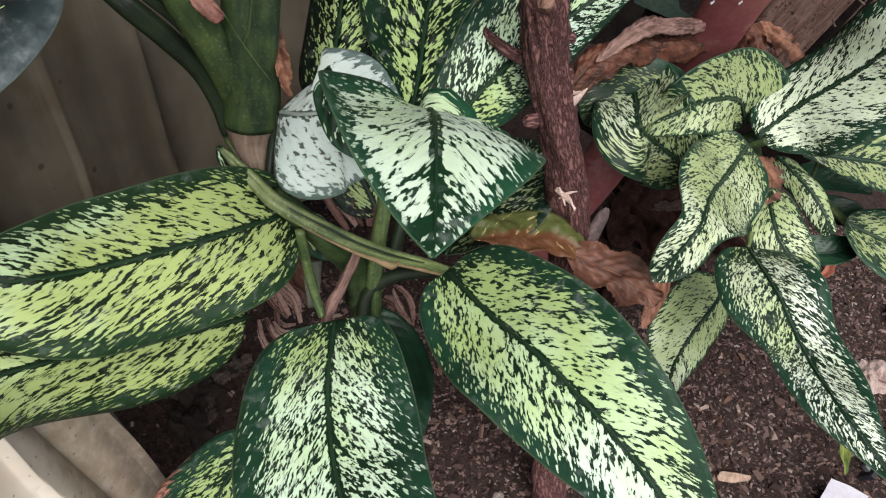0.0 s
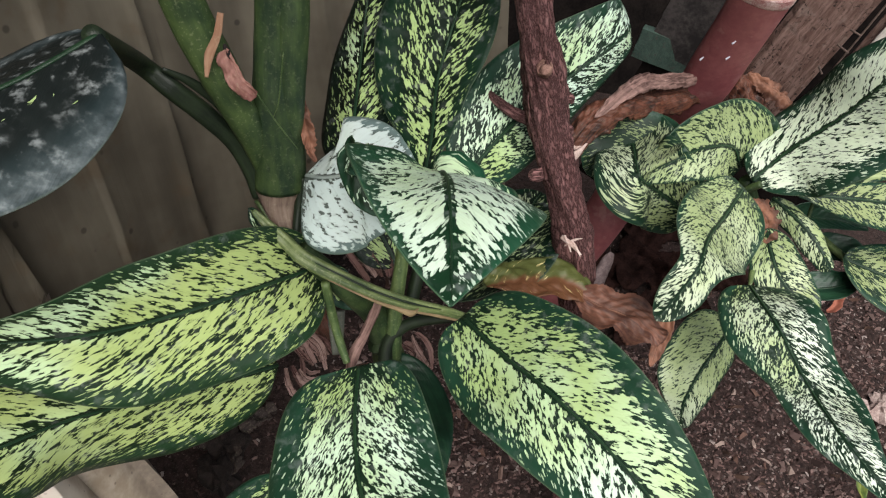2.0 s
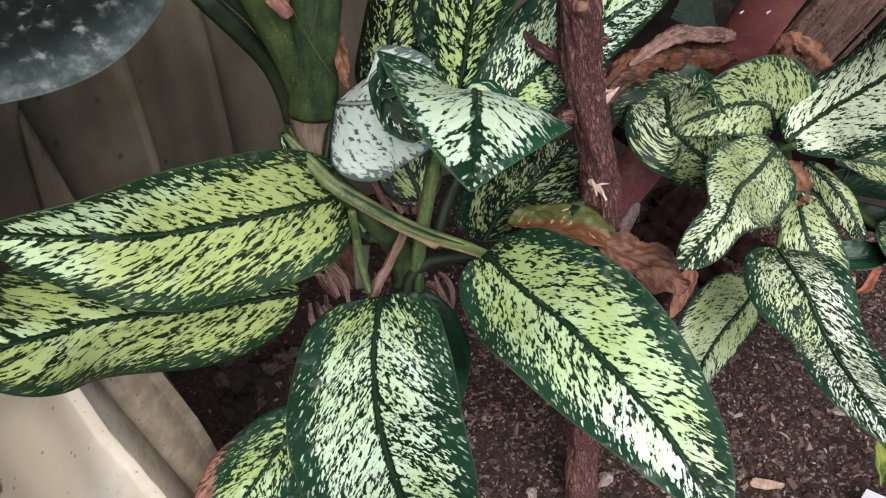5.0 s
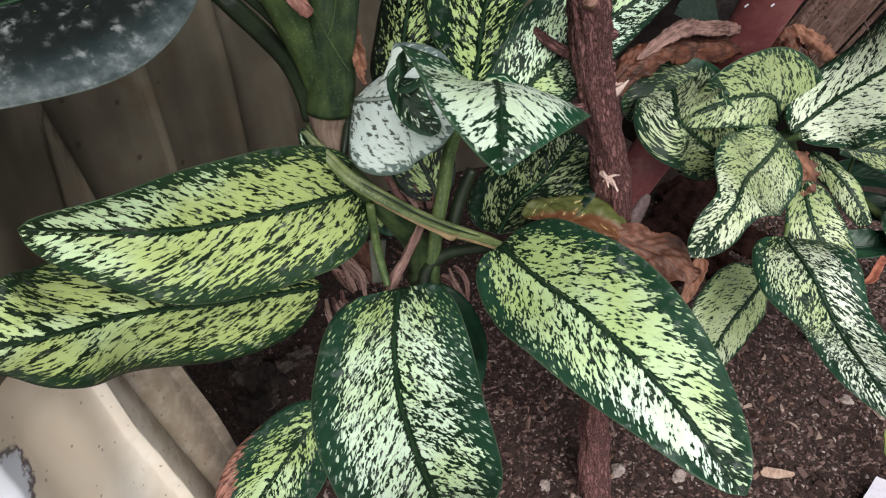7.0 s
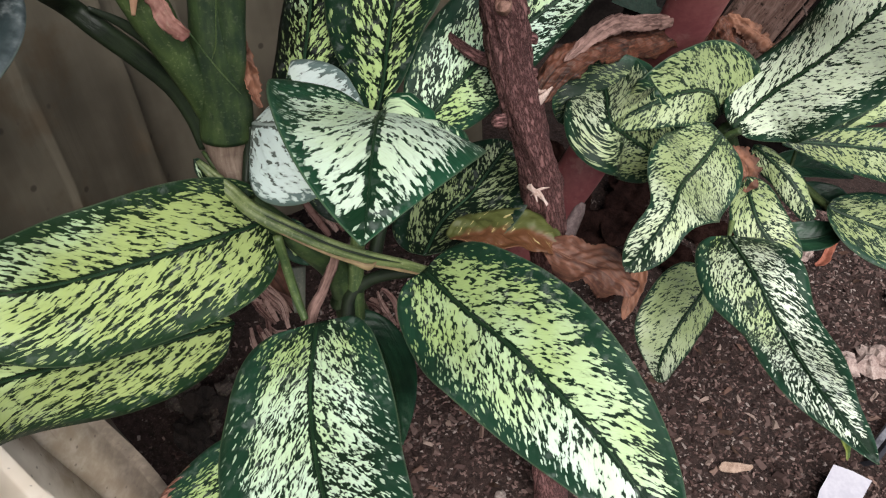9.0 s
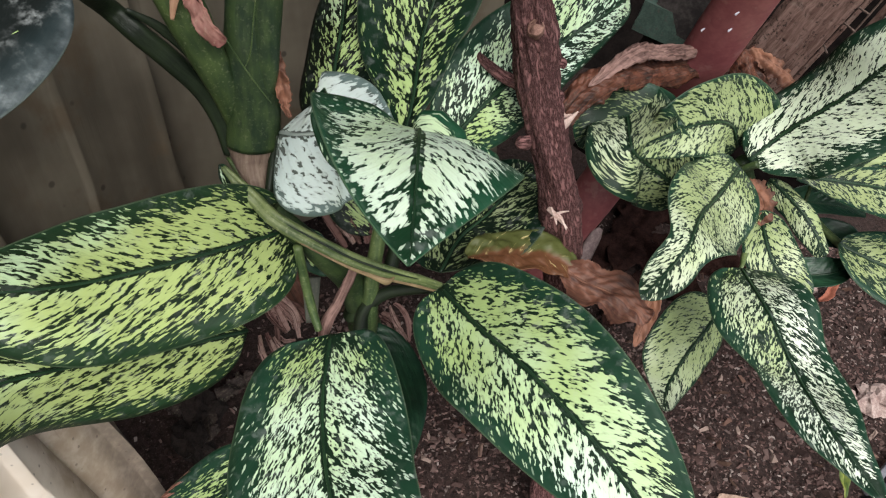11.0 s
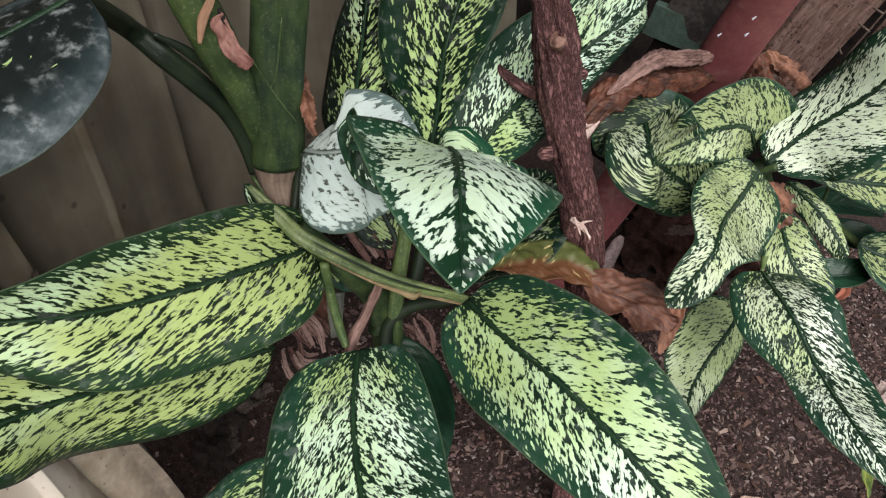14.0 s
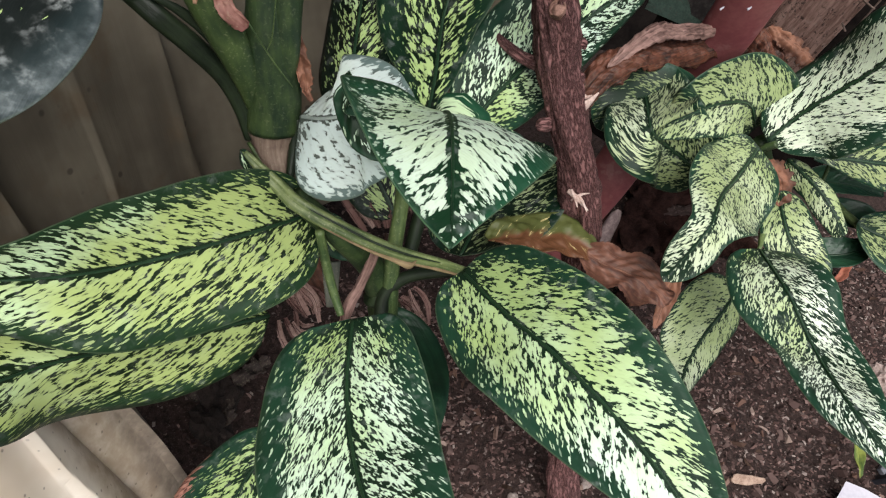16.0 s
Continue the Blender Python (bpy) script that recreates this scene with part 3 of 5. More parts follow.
def build_light_blockers():
    """Slabs added over, behind and left of the bed to block light; daylight comes in from the open front."""
    # not parts of the place: added only to keep daylight off the back
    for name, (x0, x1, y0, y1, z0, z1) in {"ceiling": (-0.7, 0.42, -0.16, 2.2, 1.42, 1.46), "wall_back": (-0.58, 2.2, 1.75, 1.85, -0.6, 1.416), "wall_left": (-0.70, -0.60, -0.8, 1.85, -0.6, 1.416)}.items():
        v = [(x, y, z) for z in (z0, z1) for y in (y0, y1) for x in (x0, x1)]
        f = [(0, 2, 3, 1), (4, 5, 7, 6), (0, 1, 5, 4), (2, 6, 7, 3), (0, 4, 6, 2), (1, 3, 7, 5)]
        tagged(new(name, mesh_of(name, v, f, M_SHADEWOOD, smooth=False)), "added near-black slab blocking daylight around the bed", "wall", kind="structure")


build_light_blockers()

# ---- the large dumb cane ----
plant = empty("dumb_cane", "large variegated dumb cane with cream blotched dark green leaves", "plant")
BIG = {
    'A': ([(-0.111, 0.424, 0.490), (-0.146, 0.373, 0.510), (-0.197, 0.324, 0.526), (-0.234, 0.283, 0.549), (-0.281, 0.251, 0.575)], 0.056, 0.048, 0.39, 0.63, 21, 44, -2, 7, 15, 15, 8, 21),
    'B': ([(-0.150, 0.392, 0.413), (-0.205, 0.336, 0.444), (-0.251, 0.281, 0.481), (-0.283, 0.223, 0.512), (-0.336, 0.179, 0.534)], 0.058, 0.070, 0.38, 0.73, 6, 39, -33, -27, -6, -9, -22, -9),
    'C': ([(-0.083, 0.384, 0.417), (-0.080, 0.317, 0.414), (-0.066, 0.250, 0.415), (-0.041, 0.180, 0.430), (-0.026, 0.131, 0.460)], 0.060, 0.065, 0.29, 0.52, -20, 17, 1, 1, 3, 15, -18, 8),
    'D': ([(0.003, 0.413, 0.441), (0.033, 0.360, 0.448), (0.066, 0.308, 0.457), (0.107, 0.247, 0.450), (0.145, 0.182, 0.432)], 0.056, 0.055, 0.48, 0.65, -6, 3, 9, 10, 24, 19, 6, 12),
    'E': ([(-0.012, 0.410, 0.550), (-0.011, 0.373, 0.597), (-0.007, 0.338, 0.624), (-0.003, 0.253, 0.661), (-0.003, 0.177, 0.658)], 0.059, 0.062, 1.09, 0.95, 37, -37, -27, -0, -37, 36, -17, 94),
    'F': ([(-0.113, 0.441, 0.564), (-0.094, 0.421, 0.573), (-0.068, 0.412, 0.580), (-0.044, 0.396, 0.585), (-0.021, 0.380, 0.593)], 0.049, 0.058, 0.39, 0.87, -7, -23, -15, -19, -9, -0, -6, -4),
    'G1': ([(-0.077, 0.443, 0.570), (-0.077, 0.481, 0.590), (-0.074, 0.519, 0.612), (-0.070, 0.553, 0.641), (-0.061, 0.576, 0.677)], 0.039, 0.042, 0.46, 0.75, 17, 21, -16, -11, -8, -0, -9, -0),
    'G2': ([(-0.023, 0.403, 0.571), (-0.016, 0.448, 0.591), (-0.011, 0.498, 0.612), (0.004, 0.534, 0.647), (0.022, 0.570, 0.682)], 0.059, 0.036, 1.29, 0.53, 11, 3, 1, 3, 5, 8, 8, 7),
    'G3': ([(0.003, 0.470, 0.534), (0.046, 0.518, 0.557), (0.093, 0.564, 0.574), (0.160, 0.612, 0.600), (0.176, 0.679, 0.595)], 0.053, 0.042, 0.57, 0.88, -16, -67, -6, -17, -3, 14, 5, 1),
    'H': ([(0.002, 0.449, 0.427), (0.018, 0.490, 0.432), (0.044, 0.519, 0.438), (0.066, 0.549, 0.448), (0.087, 0.583, 0.453)], 0.054, 0.054, 0.50, 0.61, 21, 9, -3, 1, 0, 10, 4, 7),
    'R1': ([(0.322, 0.637, 0.424), (0.350, 0.640, 0.456), (0.387, 0.620, 0.507), (0.410, 0.597, 0.559), (0.451, 0.581, 0.615)], 0.048, 0.068, 0.48, 0.49, 11, 9, -3, 4, -13, 16, -25, -0),
    'R2': ([(0.241, 0.585, 0.418), (0.200, 0.575, 0.455), (0.172, 0.549, 0.490), (0.178, 0.614, 0.492), (0.173, 0.670, 0.479)], 0.042, 0.049, 0.32, 0.51, 18, 24, 1, 7, 2, 14, 3, 21),
    'R3': ([(0.322, 0.672, 0.420), (0.296, 0.645, 0.462), (0.248, 0.603, 0.485), (0.205, 0.578, 0.483), (0.160, 0.552, 0.480)], 0.038, 0.052, 0.25, 0.85, 30, 20, -5, 10, 15, 25, 10, 30),
    'R4': ([(0.302, 0.611, 0.433), (0.262, 0.550, 0.440), (0.223, 0.485, 0.461), (0.197, 0.435, 0.462), (0.166, 0.421, 0.423)], 0.046, 0.043, 0.46, 0.66, 7, 25, -1, 4, 23, -7, 7, -9),
    'R5': ([(0.317, 0.573, 0.332), (0.314, 0.495, 0.345), (0.323, 0.432, 0.328), (0.319, 0.353, 0.344), (0.339, 0.293, 0.332)], 0.046, 0.055, 0.44, 0.88, -16, 8, 1, -0, 0, 12, 6, 29),
    'R6': ([(0.324, 0.603, 0.247), (0.299, 0.568, 0.248), (0.270, 0.538, 0.235), (0.246, 0.506, 0.222), (0.230, 0.466, 0.230)], 0.032, 0.051, 0.49, 0.72, 16, 15, -10, -6, -6, 4, -3, 6),
    'R7': ([(0.334, 0.602, 0.385), (0.345, 0.602, 0.355), (0.357, 0.590, 0.328), (0.375, 0.572, 0.308), (0.373, 0.545, 0.321)], 0.030, 0.028, 0.68, 0.70, -11, -11, -1, -4, 6, 2, 5, 1),
    'R8': ([(0.357, 0.652, 0.393), (0.369, 0.632, 0.386), (0.382, 0.613, 0.377), (0.394, 0.597, 0.362), (0.408, 0.585, 0.338)], 0.017, 0.019, 0.32, 0.30, 0, 10, 10, -35, -60, -20, -50, -20),
    'R9': ([(0.370, 0.630, 0.412), (0.428, 0.628, 0.404), (0.484, 0.630, 0.393), (0.536, 0.631, 0.380), (0.585, 0.639, 0.361)], 0.025, 0.034, 0.84, 0.52, -6, -14, -6, -9, 0, -3, 4, -2),
    'R10': ([(0.458, 0.647, 0.308), (0.498, 0.628, 0.296), (0.539, 0.619, 0.284), (0.581, 0.626, 0.278), (0.620, 0.629, 0.260)], 0.048, 0.050, 0.51, 0.57, 12, 4, -2, 0, 4, 8, 3, 4),
    'R11': ([(0.450, 0.673, 0.384), (0.480, 0.676, 0.411), (0.509, 0.687, 0.429), (0.541, 0.701, 0.444), (0.573, 0.716, 0.457)], 0.031, 0.033, 1.26, 0.64, -2, -1, -8, -9, -0, -1, -0, -0),
    'R12': ([(0.2171, 0.5882, 0.49), (0.1966, 0.5992, 0.4951), (0.1734, 0.6052, 0.4911), (0.1523, 0.6054, 0.4799), (0.1341, 0.5998, 0.4624)], 0.030, 0.034, 0.40, 0.55, 0, 10, 5, 5, 10, 10, 10, 10),
    'K': ([(-0.171, 0.423, 0.215), (-0.200, 0.400, 0.199), (-0.217, 0.364, 0.193), (-0.230, 0.327, 0.192), (-0.231, 0.291, 0.202)], 0.050, 0.054, 0.69, 0.56, -16, -7, 0, -3, 4, 6, 0, 5),
    'L': ([(-0.177, 0.328, 0.717), (-0.214, 0.290, 0.705), (-0.252, 0.248, 0.703), (-0.299, 0.217, 0.695), (-0.347, 0.188, 0.687)], 0.065, 0.064, 0.49, 1.00, -29, -23, -10, -8, -32, 0, -29, 0),
    'N': ([(-0.070, 0.438, 0.378), (-0.045, 0.415, 0.365), (-0.031, 0.384, 0.357), (-0.024, 0.350, 0.359), (-0.019, 0.317, 0.347)], 0.023, 0.025, 0.64, 0.89, -0, -3, -10, -10, -2, -1, -1, -1),
    'N2': ([(-0.108, 0.424, 0.488), (-0.099, 0.430, 0.474), (-0.097, 0.436, 0.457), (-0.083, 0.435, 0.447), (-0.070, 0.424, 0.442)], 0.011, 0.016, 0.62, 0.67, 8, 6, -8, -7, -0, 1, -0, 0),
    'XA': ([(0.0248, 0.4394, 0.4511), (0.0501, 0.4557, 0.4416), (0.0774, 0.4707, 0.4294), (0.1018, 0.4759, 0.4217), (0.1196, 0.4734, 0.4078)], 0.027, 0.022, 0.45, 0.40, 13, 9, -4, 11, -15, 30, -30, 30),
    'XB': ([(0.1072, 0.4715, 0.4146), (0.1273, 0.4615, 0.4065), (0.1478, 0.4529, 0.4029), (0.1657, 0.4407, 0.3965), (0.1783, 0.4288, 0.39)], 0.020, 0.020, 0.38, 0.45, 8, 30, 5, -20, 25, -30, 10, -45),
    'E2': ([(-0.062, 0.365, 0.634), (-0.062, 0.381, 0.616), (-0.069, 0.397, 0.600), (-0.061, 0.386, 0.581), (-0.043, 0.377, 0.568)], 0.015, 0.012, 0.79, 0.48, -10, -8, -9, -12, -0, -4, -0, -2),
}
right_plant = empty("dumb_cane", "smaller pale variegated dumb cane with curled drooping leaves", "plant")
VAR = "cream and yellow-green blotched leaf with dark green margin"
DULL = {"yellow": (0.33, 0.40, 0.19), "cream": (0.475, 0.545, 0.335), "white": (0.61, 0.675, 0.52)}
# DULL scaled darker for R9 and R10, so their shade sits in the palette
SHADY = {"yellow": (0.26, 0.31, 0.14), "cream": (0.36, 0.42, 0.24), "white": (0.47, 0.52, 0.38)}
LOOK = {
    "A": (variegated(1, 0.24, 0.46, 0.95, zone=0.75, dark=(0.0085, 0.0225, 0.0095), yellow=(0.41, 0.50, 0.185)), VAR, {"sweep": 1.45, "wave": 0.0028}),
    "B": (variegated(2, 0.30, 0.42, 0.95, dark=(0.0085, 0.0225, 0.0095), yellow=(0.41, 0.50, 0.185)), VAR, {"wave": 0.0022}),
    "C": (variegated(3, 0.84, 0.31, 0.90, zone=0.7, clump=1.2), VAR, {"wave": 0.0025}),
    "D": (variegated(4, 0.54, 0.44, 0.92, zone=0.7), VAR, {"wave": 0.0032}),
    "E": (variegated(5, 0.80, 0.56, 0.93, clump=1.05, zone=0.8, flecks=0.56, dark=(0.009, 0.040, 0.020), white=(0.68, 0.82, 0.66)), "arched pale cream leaf with dark green margin", {"slim": (0.30, 0.64)}),
    "E2": (variegated(25, 0.9, -0.35, 0.9, dark=(0.009, 0.029, 0.015), flecks=0.52), "turned under dark green edge of the arched leaf", {"rib": 0}),
    "F": (variegated(6, 1.0, 0.80, 1.04, clump=0.75, dark=(0.085, 0.12, 0.115), cream=(0.62, 0.70, 0.67), white=(0.60, 0.70, 0.69), yellow=(0.50, 0.61, 0.50)), "whitish underside of a turned leaf", {"rib_material": M_PALERIB, "sweep": 0.3}),
    # G1 and G2 get darker greens: the shade on them is painted in
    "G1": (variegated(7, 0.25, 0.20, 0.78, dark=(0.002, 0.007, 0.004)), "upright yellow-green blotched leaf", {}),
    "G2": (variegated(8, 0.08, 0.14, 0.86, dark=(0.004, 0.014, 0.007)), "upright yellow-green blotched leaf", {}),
    "G3": (variegated(9, 0.85, 0.24, 0.95, clump=1.3), VAR, {}),
    # H stands in shade, and all its colours are darkened to carry it
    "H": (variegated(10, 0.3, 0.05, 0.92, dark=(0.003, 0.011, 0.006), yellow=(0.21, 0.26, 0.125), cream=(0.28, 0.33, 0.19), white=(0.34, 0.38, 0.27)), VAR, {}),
    "K": (variegated(11, 0.3, 0.36, 0.75, scorch=True), "low leaf with a brown scorched edge", {}),
    "L": (variegated(12, 0.2, -0.9, 0.9, dark=(0.011, 0.017, 0.018), flecks=0.82, dusty=0.7), "dusty dark green leaf with sparse light flecks", {}),
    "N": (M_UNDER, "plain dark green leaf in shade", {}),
    "N2": (variegated(24, 0.1, 0.2, 0.9), "small young leaf", {"rib": 0.001}),
    "XA": (M_TURNING, "withering leaf, yellow-green turning rusty brown", {"rib": 0, "crumple": 0.005, "grain": 60.0, "wave": 0.004}),
    "XB": (M_DEAD, "curled dry brown leaf", {"rib": 0.0012, "rib_material": M_DRY, "crumple": 0.006, "grain": 40.0, "ragged": 0.12, "ripple": 0.0008, "wave": 0.006, "m": 15, "n": 100}),
    "R1": (variegated(13, 1.3, 0.54, 0.94, clump=1.15, zone=0.5, cream=(0.63, 0.73, 0.48), white=(0.74, 0.82, 0.66)), VAR, {}),
    "R2": (variegated(14, 0.4, 0.26, 1.08, clump=1.2, zone=0.8, **DULL), "curled back leaf", {}),
    "R3": (variegated(15, 0.4, 0.46, 1.1, clump=1.3, zone=0.5, **DULL), "hooked pale leaf", {}),
    "R4": (variegated(16, 0.55, 0.42, 1.1, clump=1.35, zone=0.4, **DULL), VAR, {"neck": (0.72, 0.42), "wave": 0.003}),
    "R5": (variegated(17, 0.9, 0.22, 0.95, clump=1.25, zone=0.6, yellow=(0.36, 0.44, 0.19), cream=(0.54, 0.63, 0.40), white=(0.72, 0.80, 0.66)), VAR, {"neck": (0.46, 0.20), "wave": 0.005}),
    "R6": (variegated(18, 0.45, 0.60, 1.12, clump=1.2, zone=0.5, **DULL), "pale fading leaf", {}),
    "R7": (variegated(19, 0.3, 0.34, 1.12, clump=1.3, zone=0.5, **DULL), VAR, {}),
    "R8": (variegated(20, 0.4, 0.40, 1.12, clump=1.3, zone=0.5, **DULL), VAR, {}),
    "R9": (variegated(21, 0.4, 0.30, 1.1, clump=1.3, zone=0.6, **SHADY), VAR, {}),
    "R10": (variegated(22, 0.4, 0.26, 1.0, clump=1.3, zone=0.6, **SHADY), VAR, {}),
    "R12": (variegated(27, 0.2, -0.15, 1.0, clump=1.2, yellow=(0.20, 0.25, 0.11), cream=(0.28, 0.33, 0.19), white=(0.34, 0.38, 0.27)), "dark green blotched leaf behind the curled one", {"wave": 0.004}),
    "R11": (variegated(23, 0.2, 0.55, 0.9, **DULL), VAR, {}),
}
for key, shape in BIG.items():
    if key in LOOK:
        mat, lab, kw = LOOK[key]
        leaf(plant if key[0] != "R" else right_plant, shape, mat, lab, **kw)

# ---- stalk, sheaths and petioles of the large plant ----
tube("stem", [(-0.075, 0.505, -0.08), (-0.0700, 0.4745, 0.2505), (-0.0675, 0.4509, 0.3671), (-0.0730, 0.4419, 0.4216), (-0.0900, 0.4203, 0.4689), (-0.1200, 0.4143, 0.5133)], [0.016, 0.0155, 0.014, 0.012, 0.010, 0.008], M_STALK, plant, "green jointed stem", rough=0.06)
tube("stalk", [(-0.1350, 0.4452, 0.5515), (-0.1305, 0.4450, 0.5783), (-0.1267, 0.4407, 0.6144), (-0.1218, 0.4402, 0.6491), (-0.1161, 0.4400, 0.6839), (-0.1083, 0.4368, 0.7279)], [0.0192, 0.0192, 0.0172, 0.0138, 0.0118, 0.011], M_STALK, plant, "thick green stalk wrapped in leaf sheaths", rough=0.05, flat=0.8, sides=28)
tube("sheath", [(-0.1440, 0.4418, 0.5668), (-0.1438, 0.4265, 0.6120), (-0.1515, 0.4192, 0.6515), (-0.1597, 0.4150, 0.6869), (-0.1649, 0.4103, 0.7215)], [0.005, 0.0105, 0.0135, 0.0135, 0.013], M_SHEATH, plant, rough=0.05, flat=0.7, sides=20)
tube("sheath", [(-0.1265, 0.4465, 0.5637), (-0.1146, 0.4379, 0.6117), (-0.1092, 0.4389, 0.6495), (-0.1033, 0.4406, 0.6834), (-0.0985, 0.4424, 0.7172)], [0.003, 0.0085, 0.0105, 0.0115, 0.011], M_STALK, plant, rough=0.05, flat=0.8, sides=20)
tube("sheath_collar", [(-0.1348, 0.4459, 0.5539), (-0.1352, 0.4437, 0.5496), (-0.1362, 0.4390, 0.5355), (-0.1326, 0.4294, 0.5184), (-0.1294, 0.4235, 0.5107)], [0.0190, 0.0180, 0.0120, 0.0045, 0.002], M_PAPER, plant, "papery tan sheath base", rough=0.05, n=30, sides=20, flat=0.7)
tube("petiole", [(-0.1163, 0.4443, 0.5604), (-0.1209, 0.4402, 0.5394), (-0.1257, 0.4279, 0.5160)], [0.0035, 0.004, 0.003], M_DARKPET, plant, n=16, sides=10)
tube("petiole", [(-0.1551, 0.4430, 0.5415), (-0.1434, 0.4333, 0.5271), (-0.1319, 0.4228, 0.5148), (-0.1190, 0.4021, 0.5171)], [0.0015, 0.0025, 0.003, 0.004], M_PETIOLE, plant, n=16, sides=10)
tube("petiole", [(-0.1500, 0.4160, 0.5495), (-0.1407, 0.4139, 0.5377), (-0.1289, 0.4093, 0.5257), (-0.1152, 0.4004, 0.5161), (-0.0917, 0.3966, 0.5007), (-0.0637, 0.3977, 0.4814), (-0.0370, 0.4020, 0.4648), (-0.0139, 0.4102, 0.4501), (0.0089, 0.4206, 0.4319)], [0.002, 0.004, 0.0055, 0.006, 0.0062, 0.0061, 0.006, 0.0052, 0.004], M_CHANNEL, plant, "channelled light green leaf stalk", groove=0.45, n=60, sides=20, flat=0.8, rough=0.04)
tube("torn_edge", [(-0.1065, 0.3944, 0.5058), (-0.0848, 0.3903, 0.4936), (-0.0620, 0.3876, 0.4813), (-0.0478, 0.3910, 0.4711), (-0.0366, 0.3920, 0.4648), (-0.0314, 0.3990, 0.4636)], [0.0004, 0.0007, 0.0012, 0.0019, 0.0032, 0.0005], M_EDGE, plant, "dry tan edge torn off the leaf stalk", flat=0.3, rough=0.25, n=40, sides=10)
tube("dry_edge", [(-0.0345, 0.3958, 0.4630), (-0.0139, 0.4031, 0.4507), (0.0068, 0.4140, 0.4333)], [0.0008, 0.0013, 0.0008], M_EDGE, plant, "dry tan edge torn off the leaf stalk", flat=0.4, rough=0.25, n=20, sides=10)
tube("channel_line", [(-0.1054, 0.3936, 0.5162), (-0.0843, 0.3922, 0.5025), (-0.0609, 0.3935, 0.4855), (-0.0367, 0.3983, 0.4698), (-0.0139, 0.4065, 0.4552)], [0.0003, 0.0009, 0.0010, 0.0010, 0.0003], M_DARKPET, plant, n=30, sides=8)
tube("petiole", [(-0.1516, 0.4415, 0.5459), (-0.1535, 0.4417, 0.5705), (-0.1598, 0.4378, 0.5965), (-0.1713, 0.4287, 0.6210), (-0.1863, 0.4193, 0.6454), (-0.1999, 0.4109, 0.6678), (-0.18, 0.325, 0.716)], [0.005, 0.0065, 0.0072, 0.0075, 0.0072, 0.0065, 0.0055], M_DARKPET, plant, "dark arching leaf stalk", n=50, sides=16, groove=0.3)
# dark strip added for the black shadow gap above the arching stalk
tube("sheath", [(-0.1501, 0.4350, 0.5908), (-0.1581, 0.4312, 0.6235), (-0.1718, 0.4232, 0.6463), (-0.1866, 0.4134, 0.6621)], [0.002, 0.0045, 0.0035, 0.0015], M_DARKPET, plant, flat=0.4, n=26, sides=10)
tube("petiole", [(-0.1018, 0.3994, 0.4923), (-0.1012, 0.4019, 0.4577), (-0.0974, 0.3961, 0.4334), (-0.0926, 0.3885, 0.4167)], [0.0035, 0.0038, 0.0038, 0.003], M_PETIOLE, plant, n=30)
tube("petiole", [(-0.0659, 0.4370, 0.3244), (-0.0592, 0.4322, 0.3830), (-0.0546, 0.4403, 0.4292), (-0.0468, 0.4528, 0.4692), (-0.0398, 0.4627, 0.5074), (-0.018, 0.466, 0.566)], [0.0075, 0.0072, 0.0066, 0.006, 0.0058, 0.0045], M_PETIOLE, plant, n=40, rough=0.06, sides=18)
tube("petiole", [(-0.0434, 0.4626, 0.4126), (-0.0327, 0.4773, 0.4470), (-0.0222, 0.4851, 0.4724)], [0.0065, 0.006, 0.005], M_DARKPET, plant, n=20)
tube("petiole", [(-0.0670, 0.4200, 0.3763), (-0.0626, 0.4307, 0.3978), (-0.0448, 0.4355, 0.4138), (-0.0167, 0.4321, 0.4230), (0.0056, 0.4249, 0.4280)], [0.0065, 0.006, 0.0055, 0.005, 0.004], M_DARKPET, plant, n=34)
tube("petiole", [(-0.0743, 0.4378, 0.3918), (-0.0624, 0.4435, 0.3734), (-0.0556, 0.4389, 0.3341)], [0.010, 0.011, 0.011], M_STALK, plant, n=20)
tube("dry_strip", [(-0.0618, 0.4119, 0.4668), (-0.0690, 0.4116, 0.4475), (-0.0790, 0.4066, 0.4288), (-0.0882, 0.4009, 0.4158), (-0.0925, 0.3947, 0.4017)], [0.0025, 0.0038, 0.0034, 0.004, 0.0034], M_DRYPALE, plant, "twisted dry leaf stalk", flat=0.4, rough=0.5, ridges=0.7, n=90, sides=26)
tube("stub", [(-0.1094, 0.4537, 0.4158), (-0.1115, 0.4410, 0.3751)], [0.0085, 0.005], M_STUB, plant, "grey-green cut stub", flat=0.3, n=14)
tube("dry_strip", [(-0.1389, 0.4063, 0.6990), (-0.1434, 0.4046, 0.6858), (-0.1505, 0.4026, 0.6740), (-0.1550, 0.4007, 0.6606)], [0.0018, 0.0024, 0.0030, 0.0012], M_PEACH, plant, "peach coloured dry strip on the stalk", flat=0.35, rough=0.2, n=30)
